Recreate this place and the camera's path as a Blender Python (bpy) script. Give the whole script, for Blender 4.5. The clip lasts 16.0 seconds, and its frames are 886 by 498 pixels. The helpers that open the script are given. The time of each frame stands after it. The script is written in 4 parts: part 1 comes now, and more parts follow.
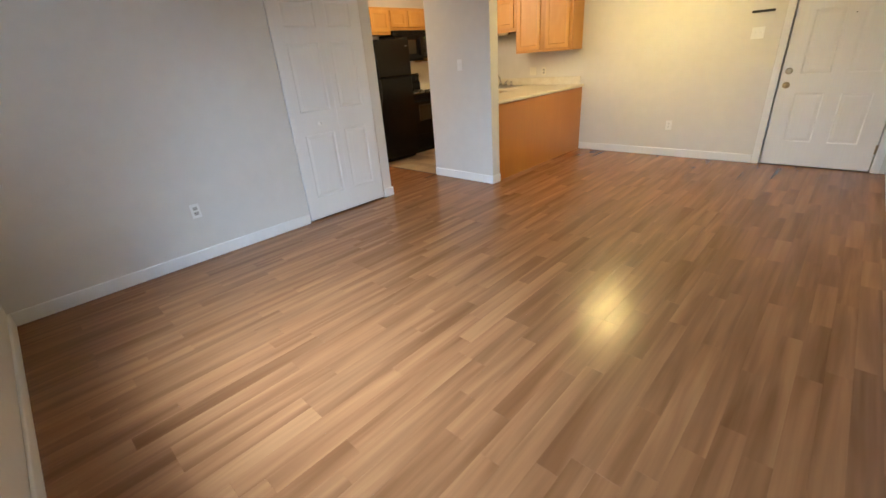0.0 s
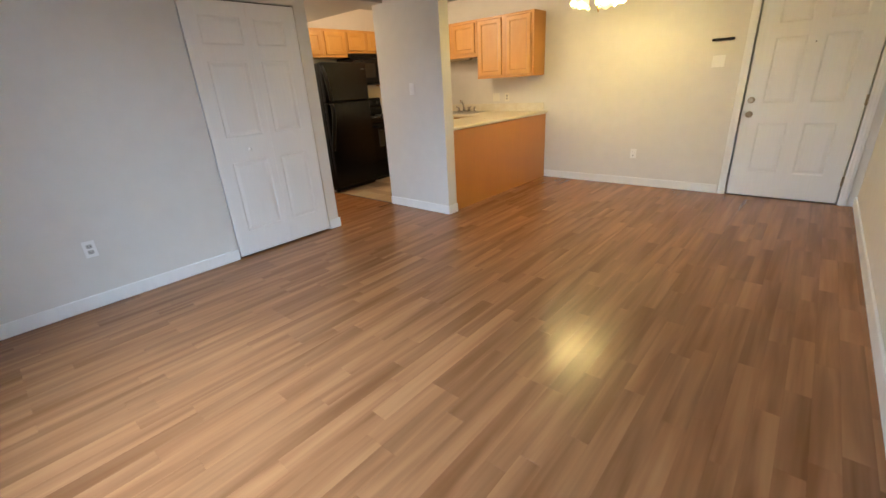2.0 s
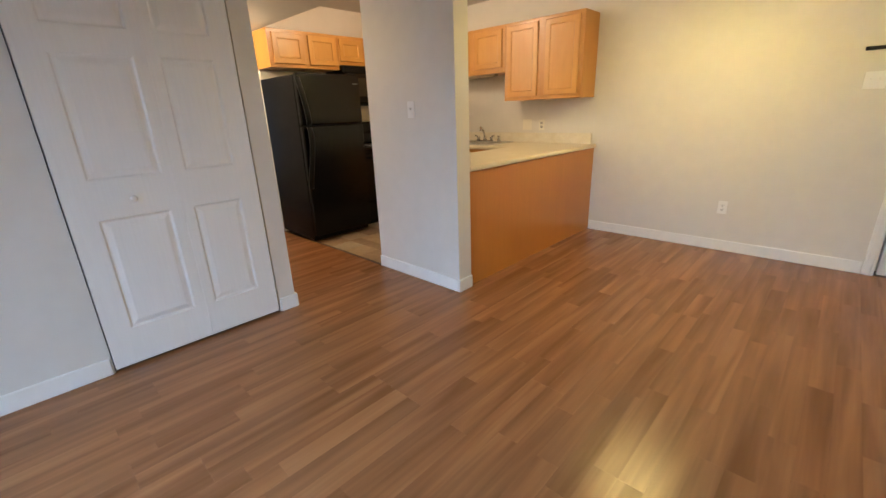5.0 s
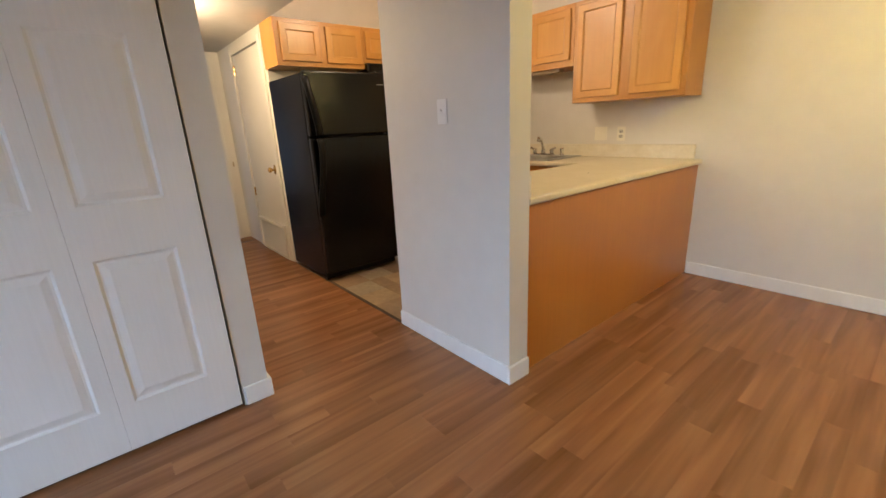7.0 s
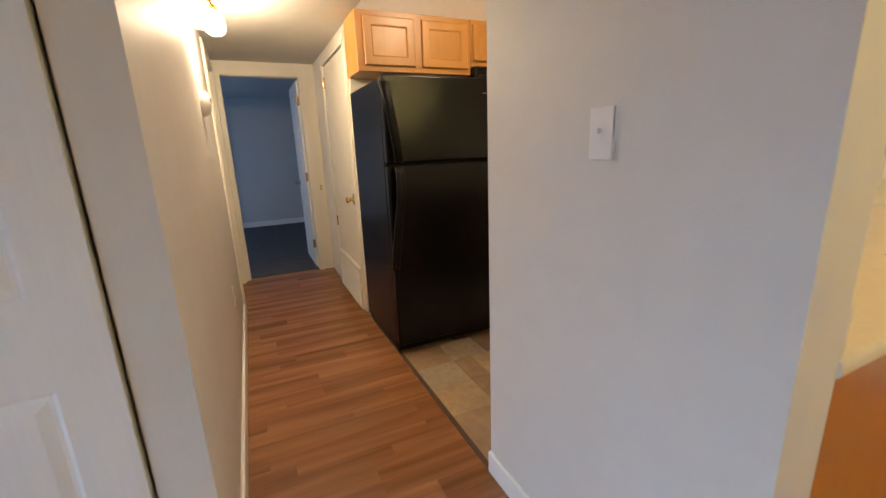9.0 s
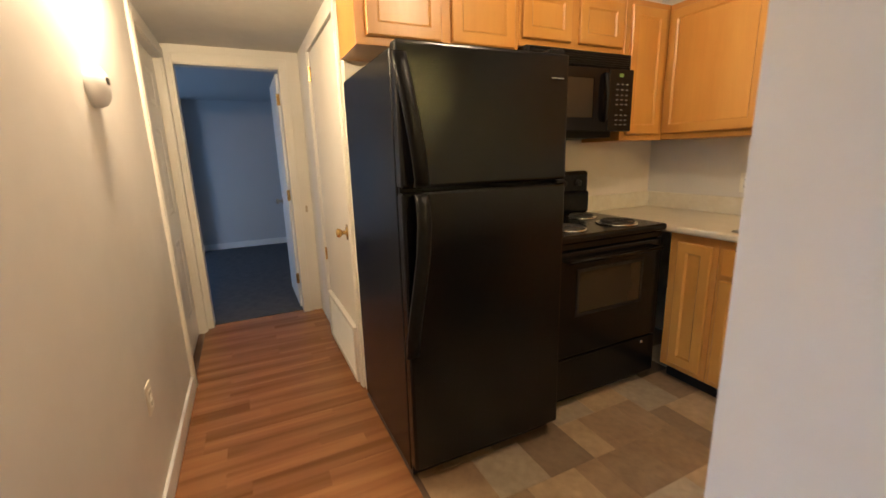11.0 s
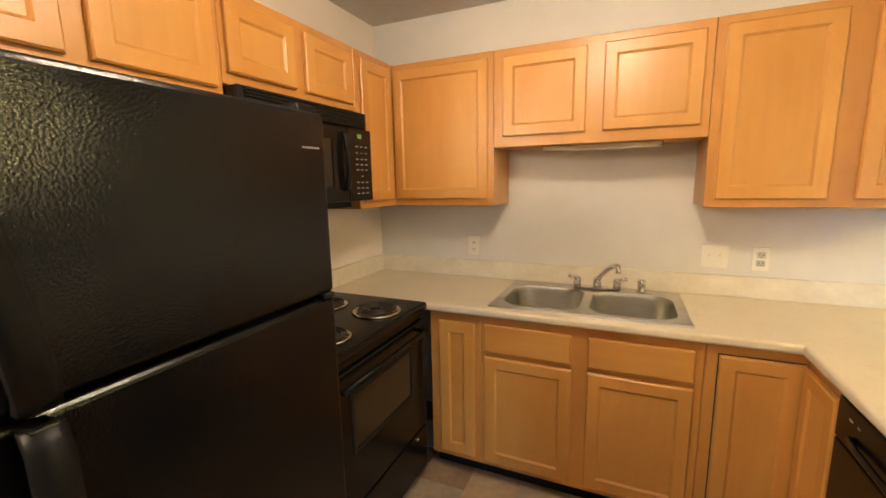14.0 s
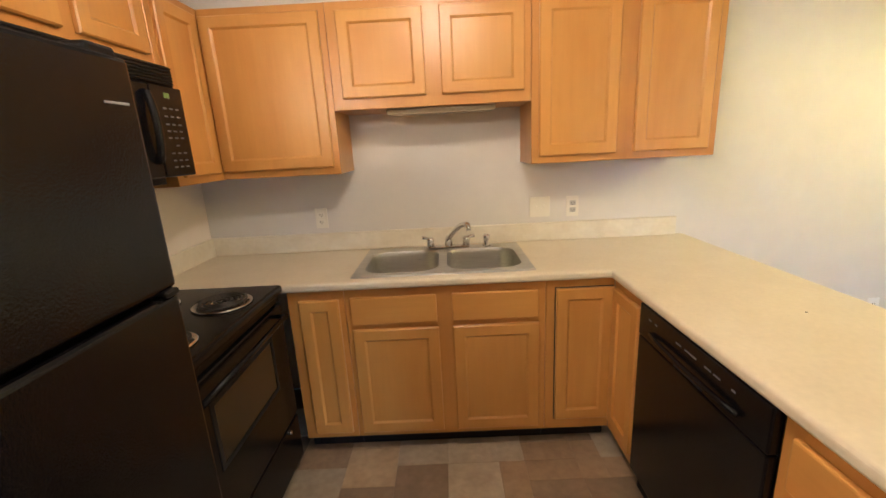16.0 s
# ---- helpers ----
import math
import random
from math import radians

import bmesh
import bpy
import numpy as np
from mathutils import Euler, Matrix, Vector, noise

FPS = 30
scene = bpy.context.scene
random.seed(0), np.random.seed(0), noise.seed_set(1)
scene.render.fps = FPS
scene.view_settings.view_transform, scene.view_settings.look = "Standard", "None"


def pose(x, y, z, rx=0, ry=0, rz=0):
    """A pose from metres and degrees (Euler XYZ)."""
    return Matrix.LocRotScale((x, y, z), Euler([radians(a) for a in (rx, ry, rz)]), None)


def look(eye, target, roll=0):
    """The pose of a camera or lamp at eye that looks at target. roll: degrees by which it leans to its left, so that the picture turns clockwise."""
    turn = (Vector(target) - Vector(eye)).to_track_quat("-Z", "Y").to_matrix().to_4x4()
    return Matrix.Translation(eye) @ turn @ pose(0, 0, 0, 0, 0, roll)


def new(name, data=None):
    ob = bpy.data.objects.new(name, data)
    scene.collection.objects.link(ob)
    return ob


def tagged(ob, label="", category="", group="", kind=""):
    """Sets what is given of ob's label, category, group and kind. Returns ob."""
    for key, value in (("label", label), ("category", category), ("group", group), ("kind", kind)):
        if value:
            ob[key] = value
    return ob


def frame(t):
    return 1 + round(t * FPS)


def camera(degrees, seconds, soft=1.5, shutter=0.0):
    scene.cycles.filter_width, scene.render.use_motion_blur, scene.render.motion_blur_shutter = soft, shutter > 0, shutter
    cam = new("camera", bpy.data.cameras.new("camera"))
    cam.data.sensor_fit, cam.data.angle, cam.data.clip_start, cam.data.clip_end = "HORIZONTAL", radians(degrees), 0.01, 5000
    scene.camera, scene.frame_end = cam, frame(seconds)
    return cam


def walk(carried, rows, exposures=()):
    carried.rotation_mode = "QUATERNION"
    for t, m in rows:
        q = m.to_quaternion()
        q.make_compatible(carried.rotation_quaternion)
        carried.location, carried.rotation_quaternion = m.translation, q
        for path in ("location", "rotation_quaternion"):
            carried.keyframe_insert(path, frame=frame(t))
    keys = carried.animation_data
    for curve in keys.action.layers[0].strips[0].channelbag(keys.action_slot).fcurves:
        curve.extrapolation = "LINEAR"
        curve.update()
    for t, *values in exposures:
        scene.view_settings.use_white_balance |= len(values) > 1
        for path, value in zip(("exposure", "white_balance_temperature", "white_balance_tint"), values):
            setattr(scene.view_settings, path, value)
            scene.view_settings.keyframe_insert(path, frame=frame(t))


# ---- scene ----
cam = camera(94.2, 16.0, soft=1.5, shutter=0.25)
PATH = [
    (0, (-0.506, 1.418, 1.378), (-1.792, 2.702, 0.543), -4.6),
    (0.5, (-0.507, 1.484, 1.355), (-1.748, 2.828, 0.546), -4.5),
    (1, (-0.458, 1.615, 1.349), (-1.632, 3.022, 0.547), -4.9),
    (1.5, (-0.478, 1.801, 1.338), (-1.667, 3.222, 0.586), -3.4),
    (2, (-0.54, 1.926, 1.331), (-1.786, 3.303, 0.59), -3.6),
    (2.5, (-0.664, 2.111, 1.308), (-1.92, 3.491, 0.588), -3.7),
    (3, (-0.851, 2.307, 1.313), (-2.104, 3.696, 0.604), -2.9),
    (3.5, (-1.021, 2.498, 1.252), (-2.282, 3.893, 0.569), -1.1),
    (4, (-1.168, 2.71, 1.311), (-2.443, 4.103, 0.653), -0.8),
    (6.5, (-2.053, 3.676, 1.241), (-3.465, 4.963, 0.651), -3.9),
    (7, (-2.215, 3.872, 1.244), (-3.697, 5.086, 0.668), -2.7),
    (7.5, (-2.38, 4.058, 1.261), (-3.983, 5.132, 0.735), -1.5),
    (8, (-2.573, 4.189, 1.257), (-4.254, 5.15, 0.755), -1.9),
    (8.5, (-2.84, 4.347, 1.277), (-4.593, 5.177, 0.789), -3.1),
    (10.8, (-3.939, 4.71, 1.309), (-5.712, 5.504, 0.831), -1.1),
    (11, (-4.044, 4.722, 1.311), (-5.809, 5.554, 0.871), -1.7),
    (11.1, (-4.096, 4.741, 1.312), (-5.859, 5.592, 0.902), -2.3),
    (11.5, (-4.249, 4.755, 1.314), (-5.931, 5.749, 0.885), -1.8),
    (12, (-4.421, 4.786, 1.334), (-5.916, 6.047, 0.915), -3.3),
    (12.5, (-4.495, 4.834, 1.364), (-5.792, 6.308, 0.985), -2.9),
    (13, (-4.534, 4.916, 1.412), (-5.685, 6.517, 1.079), -1.8),
    (13.5, (-4.571, 4.993, 1.474), (-5.572, 6.691, 1.137), -0.8),
    (14, (-4.64, 5.017, 1.502), (-5.442, 6.82, 1.176), -1.1),
    (14.5, (-4.722, 5.025, 1.506), (-5.281, 6.916, 1.174), -2.1),
    (15, (-4.757, 5.028, 1.499), (-5.099, 6.964, 1.13), -2.7),
    (15.5, (-4.774, 5.03, 1.489), (-4.926, 6.98, 1.07), -3.0),
    (16, (-4.759, 5.035, 1.483), (-4.788, 6.974, 0.993), -3.0),
]
EXPOSURES = [(0.0, -0.22, 6500, 10), (4.0, -0.36, 6400, 12), (8.5, -0.44, 6300, 14), (11.0, -0.16, 6350, 14), (13.5, 0.1, 6050, 13), (15.0, 0.03, 5750, 14), (16.0, -0.06, 5450, 15)]
walk(cam, [(t, look(eye, target, roll)) for t, eye, target, roll in PATH], EXPOSURES)

# ---- world and large lights ----
world = bpy.data.worlds.new("world")
scene.world = world
world.use_nodes = True
wn = world.node_tree
sky = wn.nodes.new("ShaderNodeTexSky")
sky.sky_type, sky.sun_disc, sky.sun_elevation, sky.sun_rotation = "NISHITA", False, radians(35), radians(150)
wn.links.new(sky.outputs[0], wn.nodes["Background"].inputs[0])
wn.nodes["Background"].inputs[1].default_value = 0.1


def area_lamp(name, m, w, h, watts, colour):
    d = bpy.data.lights.new(name, "AREA")
    d.shape, d.size, d.size_y, d.energy, d.color = "RECTANGLE", w, h, watts, colour
    ob = new(name, d)
    ob.matrix_world = m
    return ob


def point_lamp(name, at, watts, colour, radius):
    d = bpy.data.lights.new(name, "POINT")
    d.energy, d.color, d.shadow_soft_size = watts, colour, radius
    ob = new(name, d)
    ob.location = at
    return ob


WARM = (1.0, 0.76, 0.27)
KITCHEN_WARM = (1.0, 0.765, 0.49)
DAY = (0.53, 0.74, 1.0)
# daylight through the window behind the start of the walk, and through the bedroom's window
area_lamp("daylight", look((-1.95, -0.88, 3.0), (-2.05, 1.3, 1.0)), 3.4, 2.3, 1160, DAY)
area_lamp("bedroom_daylight", look((-9.5, 2.55, 1.2), (-9.5, 4.0, 1.0)), 1.1, 1.0, 21, (0.35, 0.62, 1.0))
CHANDELIER = (-2.3, 6.25)
for k in range(5):
    a = 2 * math.pi * (k + 0.25) / 5
    point_lamp("chandelier_bulb", (CHANDELIER[0] + 0.203 * math.cos(a), CHANDELIER[1] + 0.203 * math.sin(a), 1.934), 14.5, WARM, 0.032)
point_lamp("kitchen_bulb", (-4.75, 5.86, 2.33), 43, KITCHEN_WARM, 0.07)
for x, y in ((-5.80, 4.366), (-5.93, 4.405)):
    point_lamp("hall_bulb", (x, y, 2.005), 31, (1.0, 0.77, 0.48), 0.035)

# ---- materials ----


def material(name, colour, rough=0.5, metal=0.0, other=None, scale=(3.0, 3.0, 3.0), detail=3.0, mix=0.6, fine=None,
             bump=0.0, bump_scale=60.0, random_value=0.0, island=False, rough_var=0.0, specular=0.5, coat=0.0, emit=None, clear=0.0):
    """A principled material: two colours mixed by stretched noise, a second finer grain, a value change from piece to piece, and fine relief."""
    m = bpy.data.materials.new(name)
    m.use_nodes = True
    t = m.node_tree
    p = t.nodes["Principled BSDF"]
    p.inputs["Roughness"].default_value, p.inputs["Metallic"].default_value = rough, metal
    p.inputs["Specular IOR Level"].default_value, p.inputs["Coat Weight"].default_value = specular, coat
    p.inputs["Transmission Weight"].default_value, p.inputs["Coat Roughness"].default_value = clear, 0.3
    p.inputs["Base Color"].default_value = (*colour, 1)
    co = t.nodes.new("ShaderNodeTexCoord")
    place = co.outputs["Object"]
    pick = None
    if random_value:
        pick = t.nodes.new("ShaderNodeNewGeometry").outputs["Random Per Island"] if island else t.nodes.new("ShaderNodeObjectInfo").outputs["Random"]
        shift = t.nodes.new("ShaderNodeVectorMath")
        shift.operation = "MULTIPLY_ADD"
        t.links.new(pick, shift.inputs[0])
        shift.inputs[1].default_value = (17.0, 31.0, 9.0)
        t.links.new(place, shift.inputs[2])
        place = shift.outputs[0]
    mapping = t.nodes.new("ShaderNodeMapping")
    mapping.inputs["Scale"].default_value = scale
    t.links.new(place, mapping.inputs[0])
    n1 = t.nodes.new("ShaderNodeTexNoise")
    n1.inputs["Scale"].default_value, n1.inputs["Detail"].default_value, n1.inputs["Distortion"].default_value = 1.0, detail, 0.4
    t.links.new(mapping.outputs[0], n1.inputs[0])
    ramp = t.nodes.new("ShaderNodeMapRange")
    ramp.inputs[1].default_value, ramp.inputs[2].default_value = 0.32, 0.68
    t.links.new(n1.outputs[0], ramp.inputs[0])
    out = None
    if other:
        x = t.nodes.new("ShaderNodeMix")
        x.data_type = "RGBA"
        amount = t.nodes.new("ShaderNodeMath")
        amount.operation = "MULTIPLY"
        amount.inputs[1].default_value = mix
        t.links.new(ramp.outputs[0], amount.inputs[0])
        t.links.new(amount.outputs[0], x.inputs[0])
        x.inputs[6].default_value, x.inputs[7].default_value = (*colour, 1), (*other, 1)
        out = x.outputs[2]
    n2 = t.nodes.new("ShaderNodeTexNoise")
    if fine:
        fm = t.nodes.new("ShaderNodeMapping")
        fm.inputs["Scale"].default_value = fine[0]
        t.links.new(place, fm.inputs[0])
        t.links.new(fm.outputs[0], n2.inputs[0])
        n2.inputs["Scale"].default_value, n2.inputs["Detail"].default_value = 1.0, 4.0
    if out and (fine or random_value):
        hsv = t.nodes.new("ShaderNodeHueSaturation")
        t.links.new(out, hsv.inputs["Color"])
        total = t.nodes.new("ShaderNodeMath")
        total.operation = "ADD"
        total.inputs[0].default_value = total.inputs[1].default_value = 0.5
        for socket, (source, amount) in enumerate(((n2.outputs[0] if fine else None, fine[1] if fine else 0), (pick, random_value))):
            if source is not None:
                r = t.nodes.new("ShaderNodeMapRange")
                low = (0.3, 0.7) if socket == 0 else (0.0, 1.0)
                r.inputs[1].default_value, r.inputs[2].default_value = low
                r.inputs[3].default_value, r.inputs[4].default_value = 0.5 - amount / 2, 0.5 + amount / 2
                t.links.new(source, r.inputs[0])
                t.links.new(r.outputs[0], total.inputs[socket])
        t.links.new(total.outputs[0], hsv.inputs["Value"])
        out = hsv.outputs[0]
    if out:
        t.links.new(out, p.inputs["Base Color"])
    if rough_var:
        r = t.nodes.new("ShaderNodeMapRange")
        r.inputs[3].default_value, r.inputs[4].default_value = rough - rough_var, rough + rough_var
        t.links.new(n1.outputs[0], r.inputs[0])
        t.links.new(r.outputs[0], p.inputs["Roughness"])
    if bump:
        n3 = t.nodes.new("ShaderNodeTexNoise")
        n3.inputs["Scale"].default_value, n3.inputs["Detail"].default_value = bump_scale, 3.0
        t.links.new(co.outputs["Object"], n3.inputs[0])
        b = t.nodes.new("ShaderNodeBump")
        b.inputs["Strength"].default_value, b.inputs["Distance"].default_value = bump, 0.01
        t.links.new(n3.outputs[0], b.inputs["Height"])
        t.links.new(b.outputs[0], p.inputs["Normal"])
    if emit:
        p.inputs["Emission Color"].default_value, p.inputs["Emission Strength"].default_value = (*emit[0], 1), emit[1]
    return m


PAINT = material("wall_paint", (0.70, 0.675, 0.635), 0.55, other=(0.645, 0.62, 0.58), scale=(0.9, 0.9, 0.9), mix=0.5, fine=((9, 9, 9), 0.04), bump=0.06, bump_scale=130)
KPAINT = material("kitchen_paint", (0.78, 0.705, 0.63), 0.45, other=(0.72, 0.645, 0.57), scale=(0.9, 0.9, 0.9), mix=0.5, fine=((9, 9, 9), 0.04), bump=0.06, bump_scale=130)
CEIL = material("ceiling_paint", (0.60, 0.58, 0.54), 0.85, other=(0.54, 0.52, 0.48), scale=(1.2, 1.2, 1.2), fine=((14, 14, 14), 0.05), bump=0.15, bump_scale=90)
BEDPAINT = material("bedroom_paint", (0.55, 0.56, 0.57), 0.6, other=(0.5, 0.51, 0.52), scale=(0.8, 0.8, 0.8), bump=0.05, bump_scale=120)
WHITE = material("white_gloss_paint", (0.84, 0.835, 0.82), 0.35, other=(0.77, 0.76, 0.74), scale=(2, 2, 2), mix=0.4, fine=((20, 20, 6), 0.04), bump=0.04, bump_scale=70)
DOORWHITE = material("white_door_paint", (0.83, 0.83, 0.82), 0.38, other=(0.77, 0.765, 0.75), scale=(1.5, 1.5, 1.5), mix=0.4, fine=((90, 90, 4), 0.03), bump=0.04, bump_scale=80)
OLDWHITE = material("ivory_paint", (0.76, 0.73, 0.66), 0.4, other=(0.66, 0.62, 0.53), scale=(2, 2, 2), mix=0.4, bump=0.05, bump_scale=60)
MAPLE = material("honey_maple", (0.60, 0.308, 0.074), 0.35, other=(0.50, 0.215, 0.038), scale=(4.5, 4.5, 1.4), detail=4, mix=0.7, fine=((60, 60, 3), 0.05), bump=0.03, bump_scale=150, random_value=0.08, rough_var=0.06, coat=0.06)
MAPLEH = material("honey_maple_across", (0.60, 0.308, 0.074), 0.35, other=(0.50, 0.215, 0.038), scale=(1.4, 1.4, 4.5), detail=4, mix=0.7, fine=((3, 3, 60), 0.05), bump=0.03, bump_scale=150, random_value=0.08, rough_var=0.06, coat=0.06)
MAPLEDARK = material("cabinet_frame_maple", (0.56, 0.275, 0.065), 0.33, other=(0.45, 0.19, 0.038), scale=(4.5, 4.5, 1.4), detail=4, mix=0.7, fine=((60, 60, 3), 0.05), bump=0.03, bump_scale=150, random_value=0.06, coat=0.05)
VENEER = material("orange_veneer", (0.50, 0.195, 0.034), 0.3, other=(0.43, 0.155, 0.025), scale=(2.5, 2.5, 0.5), mix=0.6, fine=((70, 70, 3), 0.08), bump=0.02, bump_scale=120, coat=0.15)
LAMINATE = material("cream_laminate", (0.72, 0.645, 0.50), 0.32, other=(0.64, 0.56, 0.42), scale=(7, 7, 7), detail=6, mix=0.5, fine=((55, 55, 55), 0.07), rough_var=0.05)
SPLASH = material("pale_laminate_upstand", (0.76, 0.71, 0.60), 0.35, other=(0.66, 0.585, 0.45), scale=(9, 9, 14), detail=6, mix=0.7, fine=((40, 40, 40), 0.06), rough_var=0.05)
STEEL = material("brushed_steel", (0.54, 0.525, 0.50), 0.30, 1.0, other=(0.42, 0.41, 0.39), scale=(3, 40, 40), mix=0.5, fine=((8, 140, 140), 0.12), rough_var=0.06)
CHROME = material("chrome", (0.78, 0.77, 0.75), 0.2, 1.0)
BRASS = material("polished_brass", (0.72, 0.50, 0.20), 0.2, 1.0, other=(0.55, 0.36, 0.13), scale=(20, 20, 20))
NICKEL = material("worn_nickel", (0.52, 0.44, 0.33), 0.28, 1.0, other=(0.40, 0.33, 0.24), scale=(20, 20, 20))
BLACK = material("black_enamel", (0.004, 0.004, 0.005), 0.24, other=(0.006, 0.006, 0.007), scale=(4, 4, 4), rough_var=0.05, specular=0.22)
PEBBLE = material("pebbled_black_steel", (0.004, 0.004, 0.005), 0.17, other=(0.006, 0.006, 0.007), scale=(4, 4, 4), bump=0.085, bump_scale=190, rough_var=0.02, specular=0.26)
SATIN = material("satin_black_plastic", (0.006, 0.006, 0.007), 0.4, other=(0.009, 0.009, 0.009), scale=(8, 8, 8), specular=0.14)
RUBBER = material("dark_plastic", (0.007, 0.007, 0.008), 0.5, other=(0.012, 0.012, 0.012), scale=(6, 6, 6), specular=0.25)
BLACKGLASS = material("dark_glass", (0.026, 0.022, 0.017), 0.22, other=(0.034, 0.028, 0.022), scale=(2, 2, 2))
COIL = material("burner_coil", (0.035, 0.033, 0.032), 0.45, 0.6, other=(0.06, 0.055, 0.05), scale=(30, 30, 30))
GREYMARK = material("grey_print", (0.11, 0.11, 0.11), 0.5)
SILVERMARK = material("silver_mark", (0.24, 0.24, 0.24), 0.45, 0.2)
IVORY = material("ivory_plastic", (0.80, 0.77, 0.68), 0.35, other=(0.74, 0.70, 0.6), scale=(9, 9, 9))
SOCKET = material("grey_socket_plastic", (0.50, 0.49, 0.46), 0.4, other=(0.44, 0.43, 0.40), scale=(9, 9, 9))
# near-black for slots and small marks, and for gap shade put in as colour
SLOT = material("dark_marks_and_shade", (0.04, 0.035, 0.03), 0.6)
DISPLAY = material("green_display", (0.05, 0.10, 0.03), 0.3, emit=((0.55, 0.70, 0.10), 0.16))
SHADEGLASS = material("lit_frosted_glass", (0.9, 0.85, 0.7), 0.4, emit=((1.0, 0.84, 0.30), 1.5))
DOMEGLASS = material("lit_opal_glass", (0.9, 0.87, 0.8), 0.3, emit=((1.0, 0.80, 0.55), 5.0))
TUBE = material("unlit_diffuser", (0.34, 0.27, 0.17), 0.5, other=(0.28, 0.22, 0.14), scale=(5, 5, 5))
GLASS = material("window_glass", (1, 1, 1), 0.0, clear=1.0)
CARPET = material("slate_carpet", (0.085, 0.088, 0.10), 0.95, other=(0.12, 0.12, 0.13), scale=(14, 14, 14), detail=6, mix=0.8, fine=((220, 220, 220), 0.35), bump=0.8, bump_scale=260, specular=0.1)
SUBFLOOR = material("joint_shadow", (0.20, 0.115, 0.065), 0.8, other=(0.07, 0.04, 0.02), scale=(5, 5, 5))
GROUT = material("vinyl_joint", (0.12, 0.085, 0.055), 0.6, other=(0.09, 0.065, 0.04), scale=(8, 8, 8))
THRESH = material("dark_seam_strip", (0.09, 0.05, 0.028), 0.5, other=(0.05, 0.03, 0.02), scale=(20, 20, 20))


def plank_material(name, island):
    return material(name, (0.33, 0.150, 0.063), 0.25, other=(0.156, 0.056, 0.020), scale=(11, 0.75, 11), detail=3, mix=0.82, fine=((45, 1.6, 45), 0.16),
                    bump=0.03, bump_scale=160, random_value=0.17, island=island, rough_var=0.04, specular=0.36)


PLANK, PLANKS = plank_material("laminate_strip", False), plank_material("laminate_strips", True)
SLATES = [material("slate_vinyl_" + n, c, 0.36, other=o, scale=(6, 6, 6), detail=6, mix=0.8, fine=((28, 28, 28), 0.22), bump=0.05, bump_scale=60, random_value=0.2, rough_var=0.06)
          for n, c, o in (("tan", (0.46, 0.335, 0.20), (0.35, 0.25, 0.145)), ("grey", (0.36, 0.29, 0.205), (0.45, 0.37, 0.265)),
                          ("brown", (0.27, 0.18, 0.105), (0.36, 0.25, 0.15)), ("dark", (0.20, 0.14, 0.088), (0.27, 0.195, 0.125)))]

# ---- building blocks ----
ORIGIN = {}


def thing(name, at, label, category, group="", kind=""):
    ob = new(name)
    ob.location = at
    ob.empty_display_size = 0.05
    ORIGIN[ob.name] = Vector(at)
    return tagged(ob, label, category, group, kind)


def finish(b, smooth):
    bmesh.ops.recalc_face_normals(b, faces=b.faces)
    for f in b.faces:
        f.smooth = smooth


def part(name, b, mat, parent, label="", smooth=False):
    """Links a bmesh made in world places as one mesh under a thing or a part."""
    finish(b, smooth)
    at = ORIGIN[parent.name]
    bmesh.ops.translate(b, verts=b.verts, vec=-at)
    me = bpy.data.meshes.new(name)
    b.to_mesh(me)
    b.free()
    me.materials.append(mat)
    ob = new(name, me)
    ob.parent = parent
    ORIGIN[ob.name] = at
    return tagged(ob, label)


def single(name, b, mat, label, category, kind="", group="", at=None, smooth=False):
    """A top-level thing or a piece of the setting that is one mesh."""
    finish(b, smooth)
    at = Vector(at) if at else Vector((0, 0, 0))
    bmesh.ops.translate(b, verts=b.verts, vec=-at)
    me = bpy.data.meshes.new(name)
    b.to_mesh(me)
    b.free()
    me.materials.append(mat)
    ob = new(name, me)
    ob.location = at
    ORIGIN[ob.name] = at
    return tagged(ob, label, category, group, kind)


def box(b, lo, hi, r=0.0, seg=1):
    m = Matrix.Translation([(p + q) / 2 for p, q in zip(lo, hi)]) @ Matrix.Diagonal([abs(q - p) for p, q in zip(lo, hi)] + [1])
    made = bmesh.ops.create_cube(b, size=1, matrix=m)["verts"]
    if r:
        edges = list({e for v in made for e in v.link_edges})
        bmesh.ops.bevel(b, geom=edges, offset=r, segments=seg, affect="EDGES", profile=0.5)
    return b


def boxes(*rows):
    b = bmesh.new()
    for row in rows:
        box(b, *row)
    return b


def to_north(y):
    """On a wall whose face looks south: across, up, out of the wall."""
    return lambda u, v, d: (u, y - d, v)


def to_south(y):
    return lambda u, v, d: (u, y + d, v)


def to_west(x):
    return lambda u, v, d: (x + d, u, v)


def to_east(x):
    return lambda u, v, d: (x - d, u, v)


def fbox(b, f, u0, v0, d0, u1, v1, d1, r=0.0, seg=1):
    p, q = f(u0, v0, d0), f(u1, v1, d1)
    return box(b, [min(i, j) for i, j in zip(p, q)], [max(i, j) for i, j in zip(p, q)], r, seg)


def quad(b, pts):
    return b.faces.new([b.verts.new(p) for p in pts])


def rect(f, u0, v0, u1, v1, d):
    return [f(u0, v0, d), f(u1, v0, d), f(u1, v1, d), f(u0, v1, d)]


def ring(b, one, two):
    one, two = [b.verts.new(p) for p in one], [b.verts.new(p) for p in two]
    n = len(one)
    for i in range(n):
        b.faces.new((one[i], one[(i + 1) % n], two[(i + 1) % n], two[i]))


